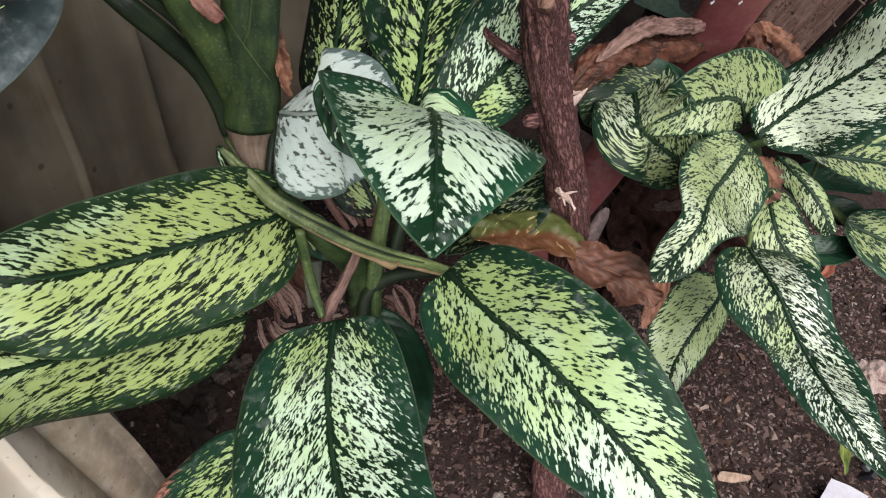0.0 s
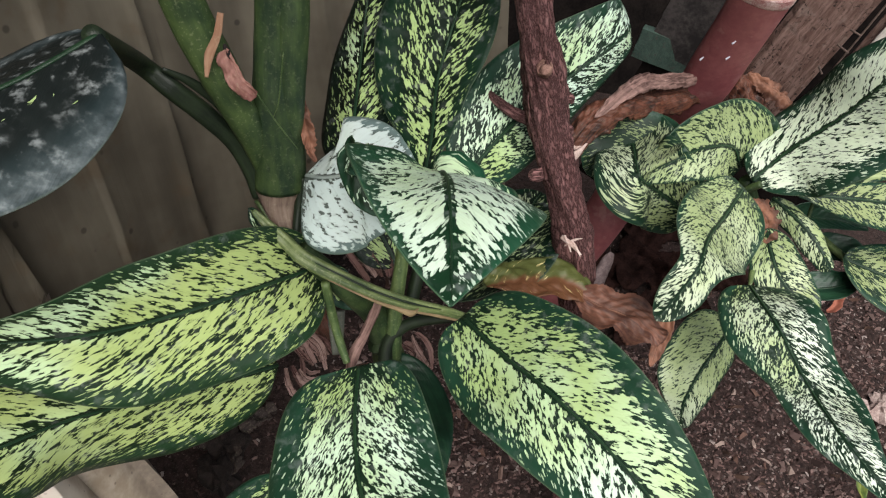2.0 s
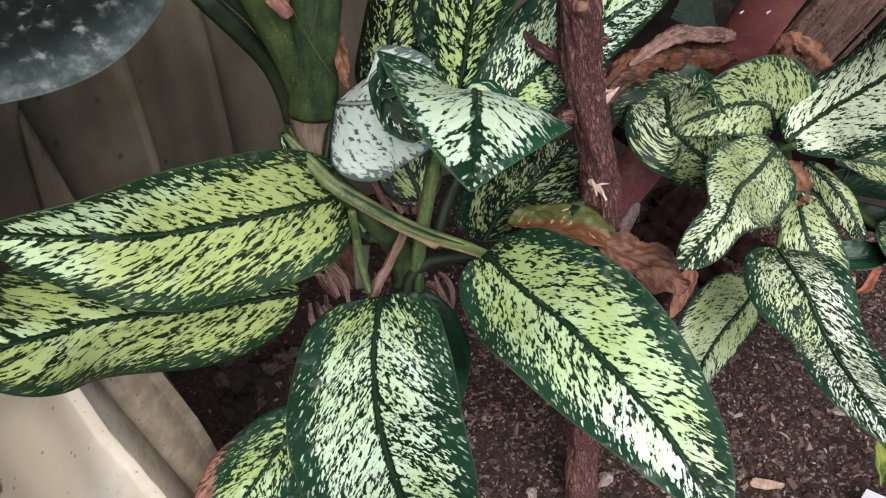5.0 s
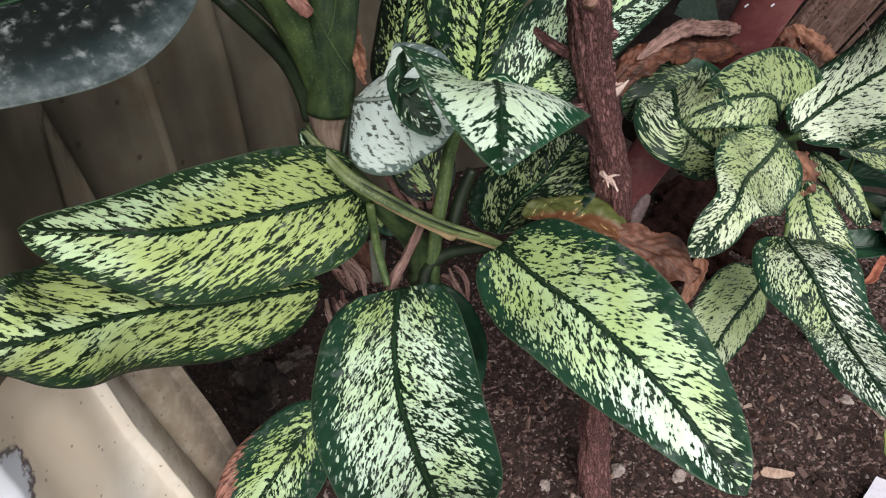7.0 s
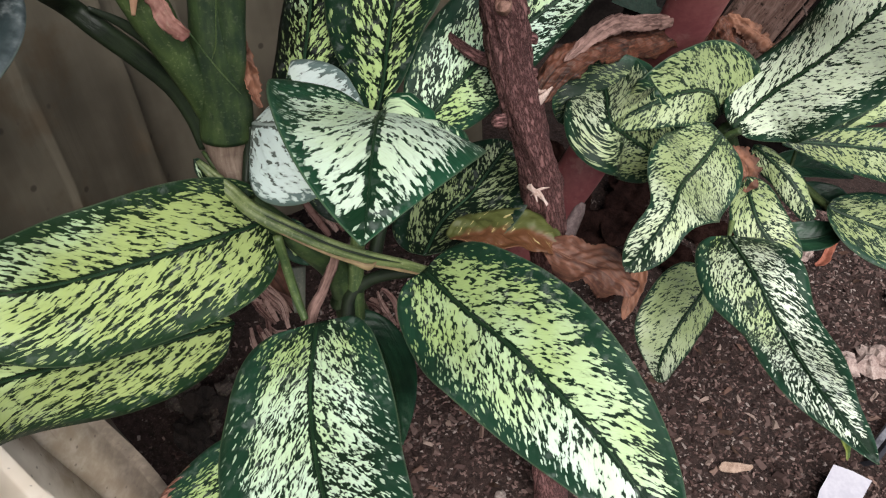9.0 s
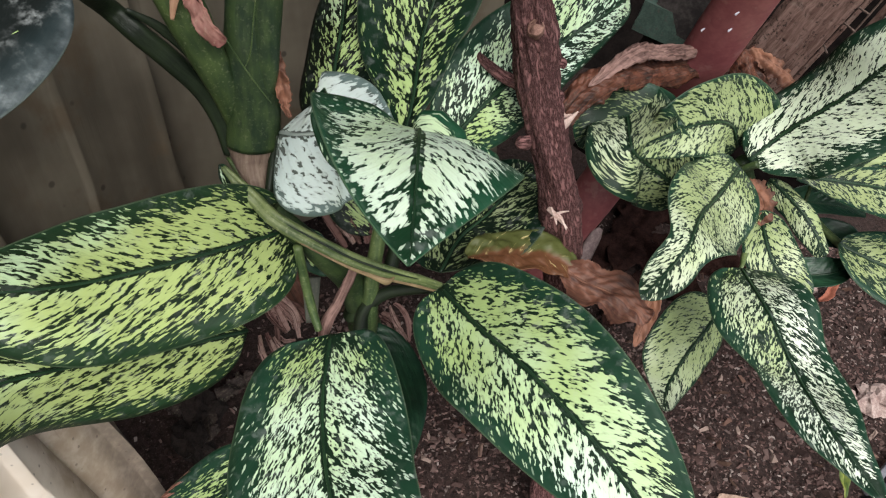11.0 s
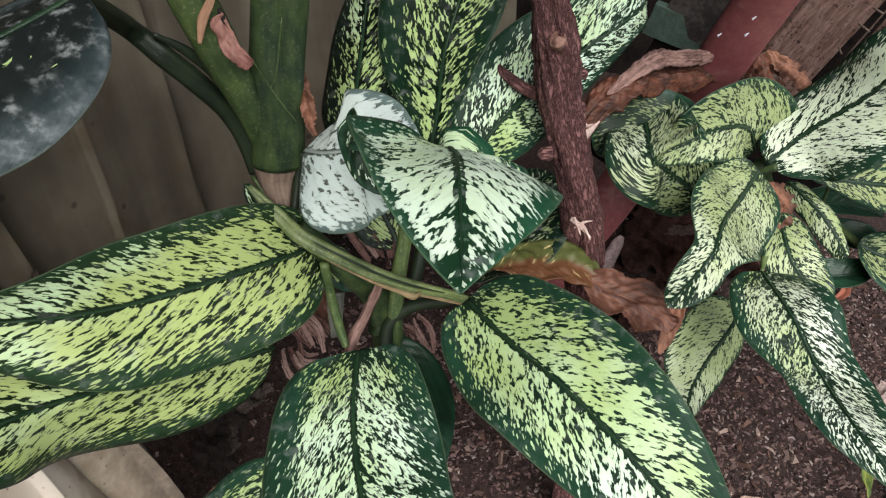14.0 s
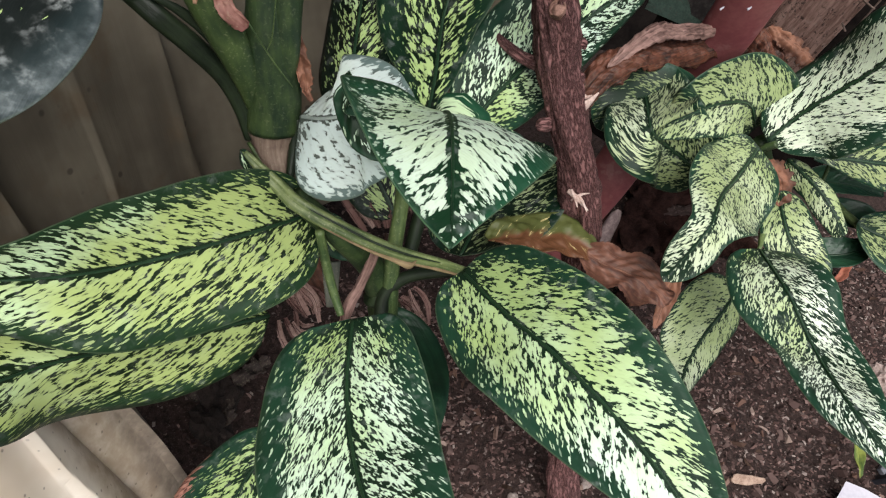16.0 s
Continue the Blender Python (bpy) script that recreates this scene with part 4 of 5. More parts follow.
def ribbons(points, width, count, parent, label, seed, curl=0.25):
    """A dried sheath split into papery strips, each a part of the plant."""
    rng = random.Random(seed)
    n, m = 30, 5
    base = spline(points, n)
    t, nn, ss = frames_along(base, UP)
    for k in range(count):
        off = ((k + 0.5) / count - 0.5) * 2 * width
        ph, fr, tw = rng.uniform(0, 6), rng.uniform(2, 5), rng.uniform(-curl, curl)
        w = width / count * rng.uniform(0.95, 1.5)
        a, b = rng.uniform(0, 0.12), rng.uniform(0.82, 1.0)
        verts, attr = [], []
        for i in range(n):
            u = i / (n - 1)
            lo = int(round((a + (b - a) * u) * (n - 1)))
            c = base[lo] + ss[lo] * (off + 0.28 * width * math.sin(u * fr + ph)) + nn[lo] * (0.3 * width * math.sin(u * fr * 0.8 + ph * 2) + rng.uniform(-0.0004, 0.0004))
            ang = tw * 2 * u + (ph - 3) * 0.2
            side, up = math.cos(ang) * ss[lo] + math.sin(ang) * nn[lo], math.cos(ang) * nn[lo] - math.sin(ang) * ss[lo]
            wide = w * (0.45 + 0.55 * math.sin(math.pi * (0.05 + 0.9 * u))) * rng.uniform(0.85, 1.1)
            for j in range(m):
                x = 2 * j / (m - 1) - 1
                verts.append(c + side * x * wide + up * wide * (0.45 * x * x + rng.uniform(-0.12, 0.12)))
                attr.append((x * wide, u * 0.05, k * 1.7))
        faces = [(i * m + j, i * m + j + 1, (i + 1) * m + j + 1, (i + 1) * m + j) for i in range(n - 1) for j in range(m - 1)]
        child("dry_sheath", mesh_of("dry_sheath", verts, faces, M_STRIPS, attrs={"vein": attr}), parent, label)


PINK = "papery pinkish dry sheath split into strips"
ribbons([(-0.1570, 0.4600, 0.3880), (-0.1440, 0.4570, 0.3780), (-0.1320, 0.4510, 0.3680), (-0.1236, 0.4400, 0.3540)], 0.0125, 4, plant, PINK, 3, 0.5)
ribbons([(-0.1471, 0.4640, 0.3900), (-0.1350, 0.4560, 0.3760), (-0.1270, 0.4460, 0.3600)], 0.0085, 3, plant, PINK, 4)
ribbons([(-0.1500, 0.4660, 0.4010), (-0.1465, 0.4640, 0.3900), (-0.1440, 0.4610, 0.3800)], 0.005, 2, plant, PINK, 5)
ribbons([(-0.1700, 0.4900, 0.3190), (-0.1640, 0.4780, 0.3020), (-0.1560, 0.4680, 0.2880)], 0.0095, 3, plant, PINK, 6)
ribbons([(-0.1630, 0.4880, 0.3120), (-0.1538, 0.4819, 0.3027), (-0.1400, 0.4830, 0.3000)], 0.0075, 3, plant, PINK, 7)
ribbons([(-0.1000, 0.4910, 0.4650), (-0.0877, 0.4838, 0.4505), (-0.0720, 0.4750, 0.4350)], 0.0090, 3, plant, "reddish brown dry sheath split into strips", 8)
ribbons([(-0.0735, 0.4890, 0.4570), (-0.0672, 0.4827, 0.4450), (-0.0640, 0.4740, 0.4320)], 0.0070, 2, plant, "reddish brown dry sheath split into strips", 9)
ribbons([(-0.0500, 0.4660, 0.3720), (-0.0392, 0.4582, 0.3596), (-0.0325, 0.4440, 0.3440)], 0.0105, 4, plant, PINK, 10, 0.5)
BACKING = ([(-0.1490, 0.4960, 0.3900), (-0.1400, 0.4920, 0.3760), (-0.1320, 0.4870, 0.3600), (-0.1260, 0.4800, 0.3450)], 0.017, 0.017, 0.4, 0.4, 0, 0, 20, 20, -30, -30, -30, -30)
leaf(plant, BACKING, M_DEAD, "dark reddish brown dead sheath", rib=0, crumple=0.003, grain=80.0, ragged=0.2, n=50, m=8, seed=5)
FLAP = ([(0.195, 0.4702, 0.3835), (0.189, 0.4623, 0.3713), (0.1827, 0.4527, 0.3584), (0.1772, 0.4424, 0.3461)], 0.009, 0.007, 0.2, 0.5, 0, 10, 10, 20, 40, -50, 30, -40)
leaf(plant, FLAP, M_DRY, "tan rolled edge of the dry brown leaf", rib=0, crumple=0.002, grain=90.0, ragged=0.1, n=40, m=8, seed=23)
WING = ([(-0.1572, 0.4280, 0.5440), (-0.1462, 0.4190, 0.5348), (-0.1295, 0.4110, 0.5209), (-0.1099, 0.4020, 0.5060)], 0.0060, 0.0095, 0.35, 0.5, -10, 10, 10, -25, 20, -20, 10, -30)
leaf(plant, WING, variegated(26, 0.7, 0.10, 0.9), "green and cream flecked wing of the leaf sheath", rib=0, n=40, m=7, seed=2)
STRIP = ([(-0.1185, 0.4620, 0.6720), (-0.1092, 0.4470, 0.6184), (-0.1060, 0.4410, 0.5995), (-0.1028, 0.4330, 0.5790)], 0.0055, 0.0060, 0.3, 0.35, 0, 40, 0, 0, 60, 60, 50, 50)
leaf(plant, STRIP, M_DRY, "crumpled brown dry strip beside the stalk", rib=0, crumple=0.004, grain=140.0, ragged=0.5, n=70, m=8, seed=21)
tube("sheath_edge", [(-0.1263, 0.4049, 0.6466), (-0.1215, 0.4125, 0.6270), (-0.1173, 0.4216, 0.6092), (-0.1120, 0.4291, 0.5926)], [0.0004, 0.0005, 0.0005, 0.0003], M_PETIOLE, plant, n=30, sides=8)
tube("sheath_edge", [(-0.1086, 0.4210, 0.6676), (-0.1128, 0.4202, 0.6507), (-0.1185, 0.4234, 0.6309), (-0.1238, 0.4240, 0.6207)], [0.0003, 0.0005, 0.0005, 0.0003], M_PETIOLE, plant, n=30, sides=8)
SCAR = ([(-0.1415, 0.4092, 0.6754), (-0.1384, 0.4075, 0.6651), (-0.1338, 0.4063, 0.6537), (-0.1268, 0.4065, 0.6454)], 0.002, 0.0085, 0.15, 0.15, -10, -10, 0, 0, 30, 30, 0, 0)
leaf(plant, SCAR, M_SCAR, "pinkish dry scar on the stalk", rib=0, crumple=0.004, grain=120.0, ragged=0.15, n=50, m=8, seed=11)

# black tube painted in for the shadow inside the torn scar
tube("scar_hole", [(-0.1418, 0.4092, 0.6787), (-0.1411, 0.4089, 0.6742), (-0.1400, 0.4082, 0.6692)], [0.0008, 0.0022, 0.0006], M_HOLE, plant, "shadowed hole at the scar end, shaped as a dark tube", n=14, sides=10, flat=0.5, rough=0.2)
FOLDED = ([(-0.0537, 0.4798, 0.4441), (-0.0629, 0.4895, 0.4625), (-0.0729, 0.4980, 0.4827), (-0.0831, 0.5052, 0.5044)], 0.030, 0.030, 0.5, 0.5, 0, 0, -10, -10, 20, 20, 20, 20)
leaf(plant, FOLDED, LOOK["G1"][0], "young blotched leaf behind the stalks")

# ---- right plant: stem and stalks ----
tube("stem", [(0.568, 0.847, ground_height(0.568, 0.847) - 0.03), (0.4360, 0.6844, 0.1738), (0.3915, 0.6775, 0.2643), (0.3517, 0.6656, 0.3483), (0.3228, 0.6537, 0.4156)], [0.013, 0.012, 0.012, 0.011, 0.008], M_STALK, right_plant, "green jointed stem", rough=0.06)
tube("petiole", [(0.3112, 0.6321, 0.4136), (0.3181, 0.6291, 0.4209), (0.3257, 0.6245, 0.4277)], [0.003, 0.004, 0.004], M_STALK, right_plant, n=16)
tube("petiole", [(0.317, 0.573, 0.331), (0.3302, 0.6018, 0.3317), (0.3469, 0.6382, 0.3454)], [0.002, 0.004, 0.005], M_PETIOLE, right_plant, n=16)
tube("petiole", [(0.4178, 0.6757, 0.3741), (0.4150, 0.6706, 0.3594), (0.4121, 0.6655, 0.3446)], [0.002, 0.0022, 0.002], M_PETIOLE, right_plant, n=14)
tube("petiole", [(0.4740, 0.6659, 0.2908), (0.4566, 0.6974, 0.3000), (0.4278, 0.7222, 0.3340)], [0.005, 0.005, 0.005], M_PETIOLE, right_plant, n=16)
DRY = ([(0.3186, 0.6263, 0.4056), (0.3297, 0.6165, 0.3972), (0.3370, 0.6074, 0.3848), (0.3359, 0.5987, 0.3685)], 0.014, 0.012, 0.5, 0.5, 0, 0, 0, 0, 20, 20, 20, 20)
leaf(right_plant, DRY, M_DRY, "small rusty dry bract", rib=0, crumple=0.006, grain=120.0, ragged=0.5, n=60, m=9, seed=13)

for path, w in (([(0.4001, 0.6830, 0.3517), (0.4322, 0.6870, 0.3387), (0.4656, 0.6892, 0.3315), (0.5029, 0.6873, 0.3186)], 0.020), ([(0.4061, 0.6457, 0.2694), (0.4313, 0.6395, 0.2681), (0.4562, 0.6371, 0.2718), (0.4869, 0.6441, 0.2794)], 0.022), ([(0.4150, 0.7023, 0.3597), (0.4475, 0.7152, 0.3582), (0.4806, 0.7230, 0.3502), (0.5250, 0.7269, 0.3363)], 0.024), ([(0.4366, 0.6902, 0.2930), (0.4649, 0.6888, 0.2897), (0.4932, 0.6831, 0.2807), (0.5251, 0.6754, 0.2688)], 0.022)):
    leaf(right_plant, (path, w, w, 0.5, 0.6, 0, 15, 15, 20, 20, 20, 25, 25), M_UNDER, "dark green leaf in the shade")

# ---- woody stem ----
woody = empty("woody_stem", "reddish brown woody stem with furrowed bark and pruned knots", "stem")
tube("trunk", [(0.03, 0.508, 0.82), (0.05, 0.505, 0.72), (0.071, 0.508, 0.618), (0.088, 0.507, 0.53), (0.106, 0.507, 0.461), (0.118, 0.515, 0.38), (0.125, 0.525, 0.22), (0.1357, 0.5418, 0.0308), (0.145, 0.498, ground_height(0.145, 0.498) - 0.03)],
     [0.0122, 0.0134, 0.0155, 0.0155, 0.0168, 0.018, 0.0185, 0.0185, 0.021], M_BARK, woody, n=260, sides=56, rough=0.30, ridges=0.20)
tube("twig", [(0.0674, 0.5185, 0.5643), (0.0500, 0.5173, 0.5726), (0.0384, 0.5272, 0.5783), (0.0290, 0.5375, 0.5844)], [0.006, 0.0048, 0.0042, 0.0025], M_BARK, woody, n=30, sides=14, rough=0.2)
tube("cut_knot", [(0.072, 0.503, 0.617), (0.0715, 0.4905, 0.621), (0.0712, 0.4885, 0.622), (0.0711, 0.4895, 0.622)], [0.009, 0.0062, 0.0048, 0.002], M_KNOT, woody, "pale pruned knot", n=20, sides=18, rough=0.2)
tube("splinter", [(0.0924, 0.5053, 0.5284), (0.1019, 0.5044, 0.5377), (0.1118, 0.5055, 0.5480)], [0.005, 0.004, 0.0006], M_WOODPALE, woody, "pale torn splinter", n=20, sides=8, flat=0.4, rough=0.3)
tube("splinter", [(0.0904, 0.4719, 0.4772), (0.0977, 0.4649, 0.4740), (0.1068, 0.4627, 0.4637)], [0.0018, 0.0022, 0.0005], M_WOODPALE, woody, "pale torn splinter", n=20, sides=8, flat=0.5, rough=0.4)
tube("splinter", [(0.0925, 0.4669, 0.4705), (0.0996, 0.4668, 0.4763), (0.1086, 0.4730, 0.4736)], [0.0006, 0.0013, 0.0004], M_WOODPALE, woody, n=16, sides=8, flat=0.5, rough=0.4)
tube("splinter", [(0.0925, 0.4697, 0.48), (0.0954, 0.4656, 0.4744), (0.0974, 0.461, 0.4681)], [0.0008, 0.0016, 0.0004], M_WOODPALE, woody, n=16, sides=8, flat=0.5, rough=0.4, seed=3)
tube("splinter", [(0.0973, 0.4667, 0.4766), (0.1012, 0.4632, 0.4725), (0.105, 0.4577, 0.4656)], [0.0012, 0.0014, 0.0004], M_WOODPALE, woody, n=16, sides=8, flat=0.5, rough=0.4, seed=5)
tube("splinter", [(0.0964, 0.5078, 0.5488), (0.1012, 0.5049, 0.5445), (0.1067, 0.5046, 0.5461)], [0.0026, 0.0022, 0.0005], M_WOODPALE, woody, n=16, sides=8, flat=0.4, rough=0.4, seed=7)
tube("dry_stub", [(0.1294, 0.4995, 0.3933), (0.1367, 0.5075, 0.4064), (0.1438, 0.5136, 0.4182), (0.1478, 0.5164, 0.4242)], [0.0075, 0.0072, 0.0060, 0.0025], M_STUBWOOD, woody, "greyish purple dry stub", n=24, sides=14, flat=0.6, rough=0.2)
tube("nub", [(0.0721, 0.4949, 0.5251), (0.0647, 0.4900, 0.5277), (0.0618, 0.4902, 0.5281)], [0.006, 0.005, 0.001], M_BARK, woody, n=12, sides=10, rough=0.3)
tube("nub", [(0.0890, 0.5168, 0.5845), (0.0962, 0.5146, 0.5843), (0.0985, 0.5144, 0.5805)], [0.007, 0.005, 0.001], M_BARK, woody, n=12, sides=10, rough=0.3)
tube("bark_flake", [(0.0972, 0.5026, 0.5161), (0.1037, 0.5038, 0.5204), (0.1061, 0.5027, 0.5105)], [0.003, 0.0022, 0.0004], M_BARK, woody, n=12, sides=8, rough=0.3)
tube("nub", [(0.0852, 0.5282, 0.5996), (0.0913, 0.5272, 0.6026), (0.0941, 0.5286, 0.5993)], [0.006, 0.004, 0.001], M_BARK, woody, n=12, sides=10, rough=0.3)
tube("nub", [(0.0888, 0.5090, 0.5580), (0.0960, 0.5076, 0.5605), (0.0994, 0.5083, 0.5561)], [0.007, 0.0045, 0.001], M_BARK, woody, n=12, sides=10, rough=0.35)
tube("bark_flake", [(0.0996, 0.4954, 0.5033), (0.1036, 0.4968, 0.5081), (0.1061, 0.4953, 0.4977)], [0.003, 0.002, 0.0005], M_BARK, woody, n=12, sides=8, rough=0.3)

# ---- dry stalk draped behind ----
vine = empty("dry_leaf_stalk", "shrivelled brown leaf stalk draped behind the red pipe", "dead leaf")
RUST = ([(0.1033, 0.5585, 0.5120), (0.1283, 0.583, 0.5304), (0.1612, 0.6061, 0.5373), (0.2042, 0.6436, 0.5248), (0.2506, 0.6815, 0.5124), (0.2962, 0.7207, 0.4926)], 0.016, 0.022, 0.16, 0.14, 0, 0, 10, 20, -70, -80, -60, -80)
leaf(vine, RUST, M_FIBRE, "crinkled rusty brown blade", rib=0, crumple=0.005, grain=70.0, ragged=0.3, ripple=0.0015, n=130, m=13, seed=15, thick=0.0015)
PALEFOLD = ([(0.1330, 0.5830, 0.5330), (0.1628, 0.6020, 0.5505), (0.1900, 0.6280, 0.5500), (0.2162, 0.6481, 0.5410), (0.2660, 0.6842, 0.5260)], 0.0095, 0.0125, 0.60, 0.45, 0, 0, 5, 5, -60, -60, -50, -50)
leaf(vine, PALEFOLD, M_DRYPALE, "greyish pink dry fold", rib=0, crumple=0.003, grain=110.0, ragged=0.15, ripple=0.001, n=100, m=11, seed=16)
HOOK = ([(0.3134, 0.7015, 0.5190), (0.3221, 0.6918, 0.5012), (0.3273, 0.6813, 0.4863), (0.3197, 0.6703, 0.4600)], 0.030, 0.026, 0.22, 0.75, 0, 0, -10, -10, -50, -50, -20, -20)
leaf(vine, HOOK, M_FIBRE, "crinkled rusty brown blade", rib=0, crumple=0.007, grain=75.0, ragged=0.4, ripple=0.003, n=90, m=13, seed=17)
HOOK = ([(0.3203, 0.7057, 0.5190), (0.3411, 0.6954, 0.5086), (0.3561, 0.6880, 0.4965), (0.3703, 0.6877, 0.4834)], 0.012, 0.012, 0.5, 0.5, 0, 0, -10, -10, -40, -40, -20, -20)
leaf(vine, HOOK, M_DRY, "", rib=0, crumple=0.006, grain=150.0, ragged=0.7, n=60, m=9, seed=19)

# ---- red pipe, post and laths ----
bar = empty("red_pipe", "dusty red painted pipe leaning behind the plants", "pipe")
tube("pipe", [(0.2853, 0.6232, 0.6341), (0.278, 0.6559, 0.5758), (0.2705, 0.6895, 0.5157), (0.2632, 0.7222, 0.4574), (0.2278, 0.7306, 0.4000), (0.1750, 0.7075, 0.3200), (0.1082, 0.7268, 0.1850)], [0.0270, 0.0272, 0.0275, 0.028, 0.028, 0.027, 0.027], M_RED, bar, n=80, sides=40, hint=(0, -0.79, 0.61), flat=0.6, rough=0.012)
tube("worn_rim", [(0.2854, 0.6227, 0.635), (0.2849, 0.6252, 0.6306), (0.2843, 0.6277, 0.6261)], [0.0270, 0.0278, 0.0272], M_SCUFF, bar, "whitish worn rim", n=10, sides=40, hint=(0, -0.79, 0.61), flat=0.61, rough=0.03)


for k, place in enumerate([(0.2454, 0.6497, 0.5583), (0.2681, 0.6426, 0.5607), (0.2661, 0.6305, 0.5809)]):
    tube("paint_speck", [place, (place[0] + 0.004, place[1] + 0.002, place[2] + 0.002)], [0.0012, 0.0007], M_PAPERSCRAP, bar, "white speck", n=6, sides=8, flat=0.4, rough=0.3, seed=k)


def beam(name, a, b, w, h, material, parent, label="", roll=0.0, steps=30, seed=0):
    """A sawn length of wood with worn edges between two points."""
    a, b = np.array(a), np.array(b)
    t = unit(b - a)
    n = unit(UP - (t @ UP) * t)
    s = np.cross(t, n)
    c, d = math.cos(roll), math.sin(roll)
    n, s = c * n + d * s, c * s - d * n
    ring = [(-1, -0.8), (-0.8, -1), (0.8, -1), (1, -0.8), (1, 0.8), (0.8, 1), (-0.8, 1), (-1, 0.8)]
    verts, attr = [], []
    for i in range(steps + 1):
        p = a + (b - a) * i / steps
        for x, y in ring:
            o = 0.03 * noise.noise(Vector((x * 2, y * 2, i * 0.7 + seed)))
            verts.append(p + s * w / 2 * (x + o) + n * h / 2 * (y + o))
            attr.append((x * w / 2, i / steps * float(np.linalg.norm(b - a)), y * h / 2))
    k = len(ring)
    faces = [(i * k + j, i * k + (j + 1) % k, (i + 1) * k + (j + 1) % k, (i + 1) * k + j) for i in range(steps) for j in range(k)]
    faces += [tuple(range(k))[::-1], tuple(steps * k + j for j in range(k))]
    me = mesh_of(name, verts, faces, material, smooth=False, attrs={"vein": attr})
    return child(name, me, parent, label)


frame_ob = empty("lattice", "weathered wooden post and grey laths with rusty wire", "fence")
beam("post", (0.4535, 0.7574, 0.6351), (0.3033, 0.8007, 0.3148), 0.062, 0.05, M_TIMBER, frame_ob, "pitted brown post", steps=60)
beam("lath", (0.5252, 0.8067, 0.6087), (0.4278, 0.8437, 0.3893), 0.006, 0.008, M_TIMBER, frame_ob)
beam("lath", (0.5567, 0.8062, 0.6077), (0.4699, 0.8245, 0.4134), 0.020, 0.008, M_TIMBER, frame_ob, seed=4)
beam("lath", (0.5661, 0.7852, 0.6127), (0.4742, 0.8061, 0.4221), 0.028, 0.010, M_LATH, frame_ob, "pale grey lath", seed=8)
# added sheet, coloured near-black to stand for the shaded gap
beam("panel", (0.6041, 0.8972, 0.5960), (0.4390, 0.8922, 0.2523), 0.16, 0.010, M_GAP, frame_ob, "near-black sheet added for the shade behind the laths", seed=9)
for a, b in (((0.5137, 0.7921, 0.5887), (0.4544, 0.8220, 0.4271)), ((0.4540, 0.7989, 0.5140), (0.4654, 0.7811, 0.5066)), ((0.4407, 0.8084, 0.4933), (0.4444, 0.7860, 0.4795)), ((0.4571, 0.7898, 0.5354), (0.4693, 0.7733, 0.5297))):
    tube("wire", [a, b], [0.0012, 0.0012], M_WIRE, frame_ob, n=4, sides=6)


def lathe(profile, sides=40):
    verts = [(r * math.cos(2 * math.pi * k / sides), r * math.sin(2 * math.pi * k / sides), z) for r, z in profile for k in range(sides)]
    faces = [(i * sides + k, i * sides + (k + 1) % sides, (i + 1) * sides + (k + 1) % sides, (i + 1) * sides + k) for i in range(len(profile) - 1) for k in range(sides)]
    return verts, faces + [tuple(range(sides))[::-1]]


def pot(place, r, h, material, label, name="plant_pot"):
    top = empty(name, label, "pot")
    v, f = lathe([(r * 0.72, 0), (r * 0.95, h * 0.9), (r, h * 0.9), (r * 1.02, h), (r * 0.96, h), (r * 0.9, h * 0.88), (r * 0.66, 0.01)])
    body = child("body", mesh_of("pot", v, f, material), top)
    v, f = lathe([(0.001, h * 0.84), (r * 0.905, h * 0.86)])
    child("soil", mesh_of("pot_soil", v, f[:-1], M_SOIL), top, "dark soil")
    top.location = place
    return top


pot((0.596, 1.892, ground_height(0.596, 1.892)), 0.13, 0.30, M_BLACK, "black plastic plant pot in shade")
board = empty("board", "dark grey weathered board with a green painted end", "board")
beam("plank", (0.3612, 0.8881, 0.6197), (0.3188, 0.9535, 0.4387), 0.085, 0.012, M_DARKWOOD, board)
beam("painted_end", (0.3275, 0.9472, 0.4638), (0.3180, 0.9583, 0.4198), 0.120, 0.015, M_GREENPAINT, board, "dull green painted end")
beam("foot", (0.3186, 0.9602, 0.4190), (0.2427, 1.0059, 0.2062), 0.08, 0.012, M_SHADEWOOD, board)

# ---- things on the soil ----
def on_ground(x, y, dz=0.0):
    return Vector((x, y, ground_height(x, y) + dz))


def lump(seed, size, squash=0.6, rough=0.5, material=None):
    bm = bmesh.new()
    bmesh.ops.create_icosphere(bm, subdivisions=3, radius=1)
    for v in bm.verts:
        d = 1 + rough * noise.fractal(v.co * 1.1 + Vector((seed * 7.3, 0, 0)), 0.6, 2.2, 3)
        v.co = v.co * d * size
        v.co.z *= squash
    me = bpy.data.meshes.new("lump")
    bm.to_mesh(me)
    bm.free()
    me.materials.append(material)
    return me


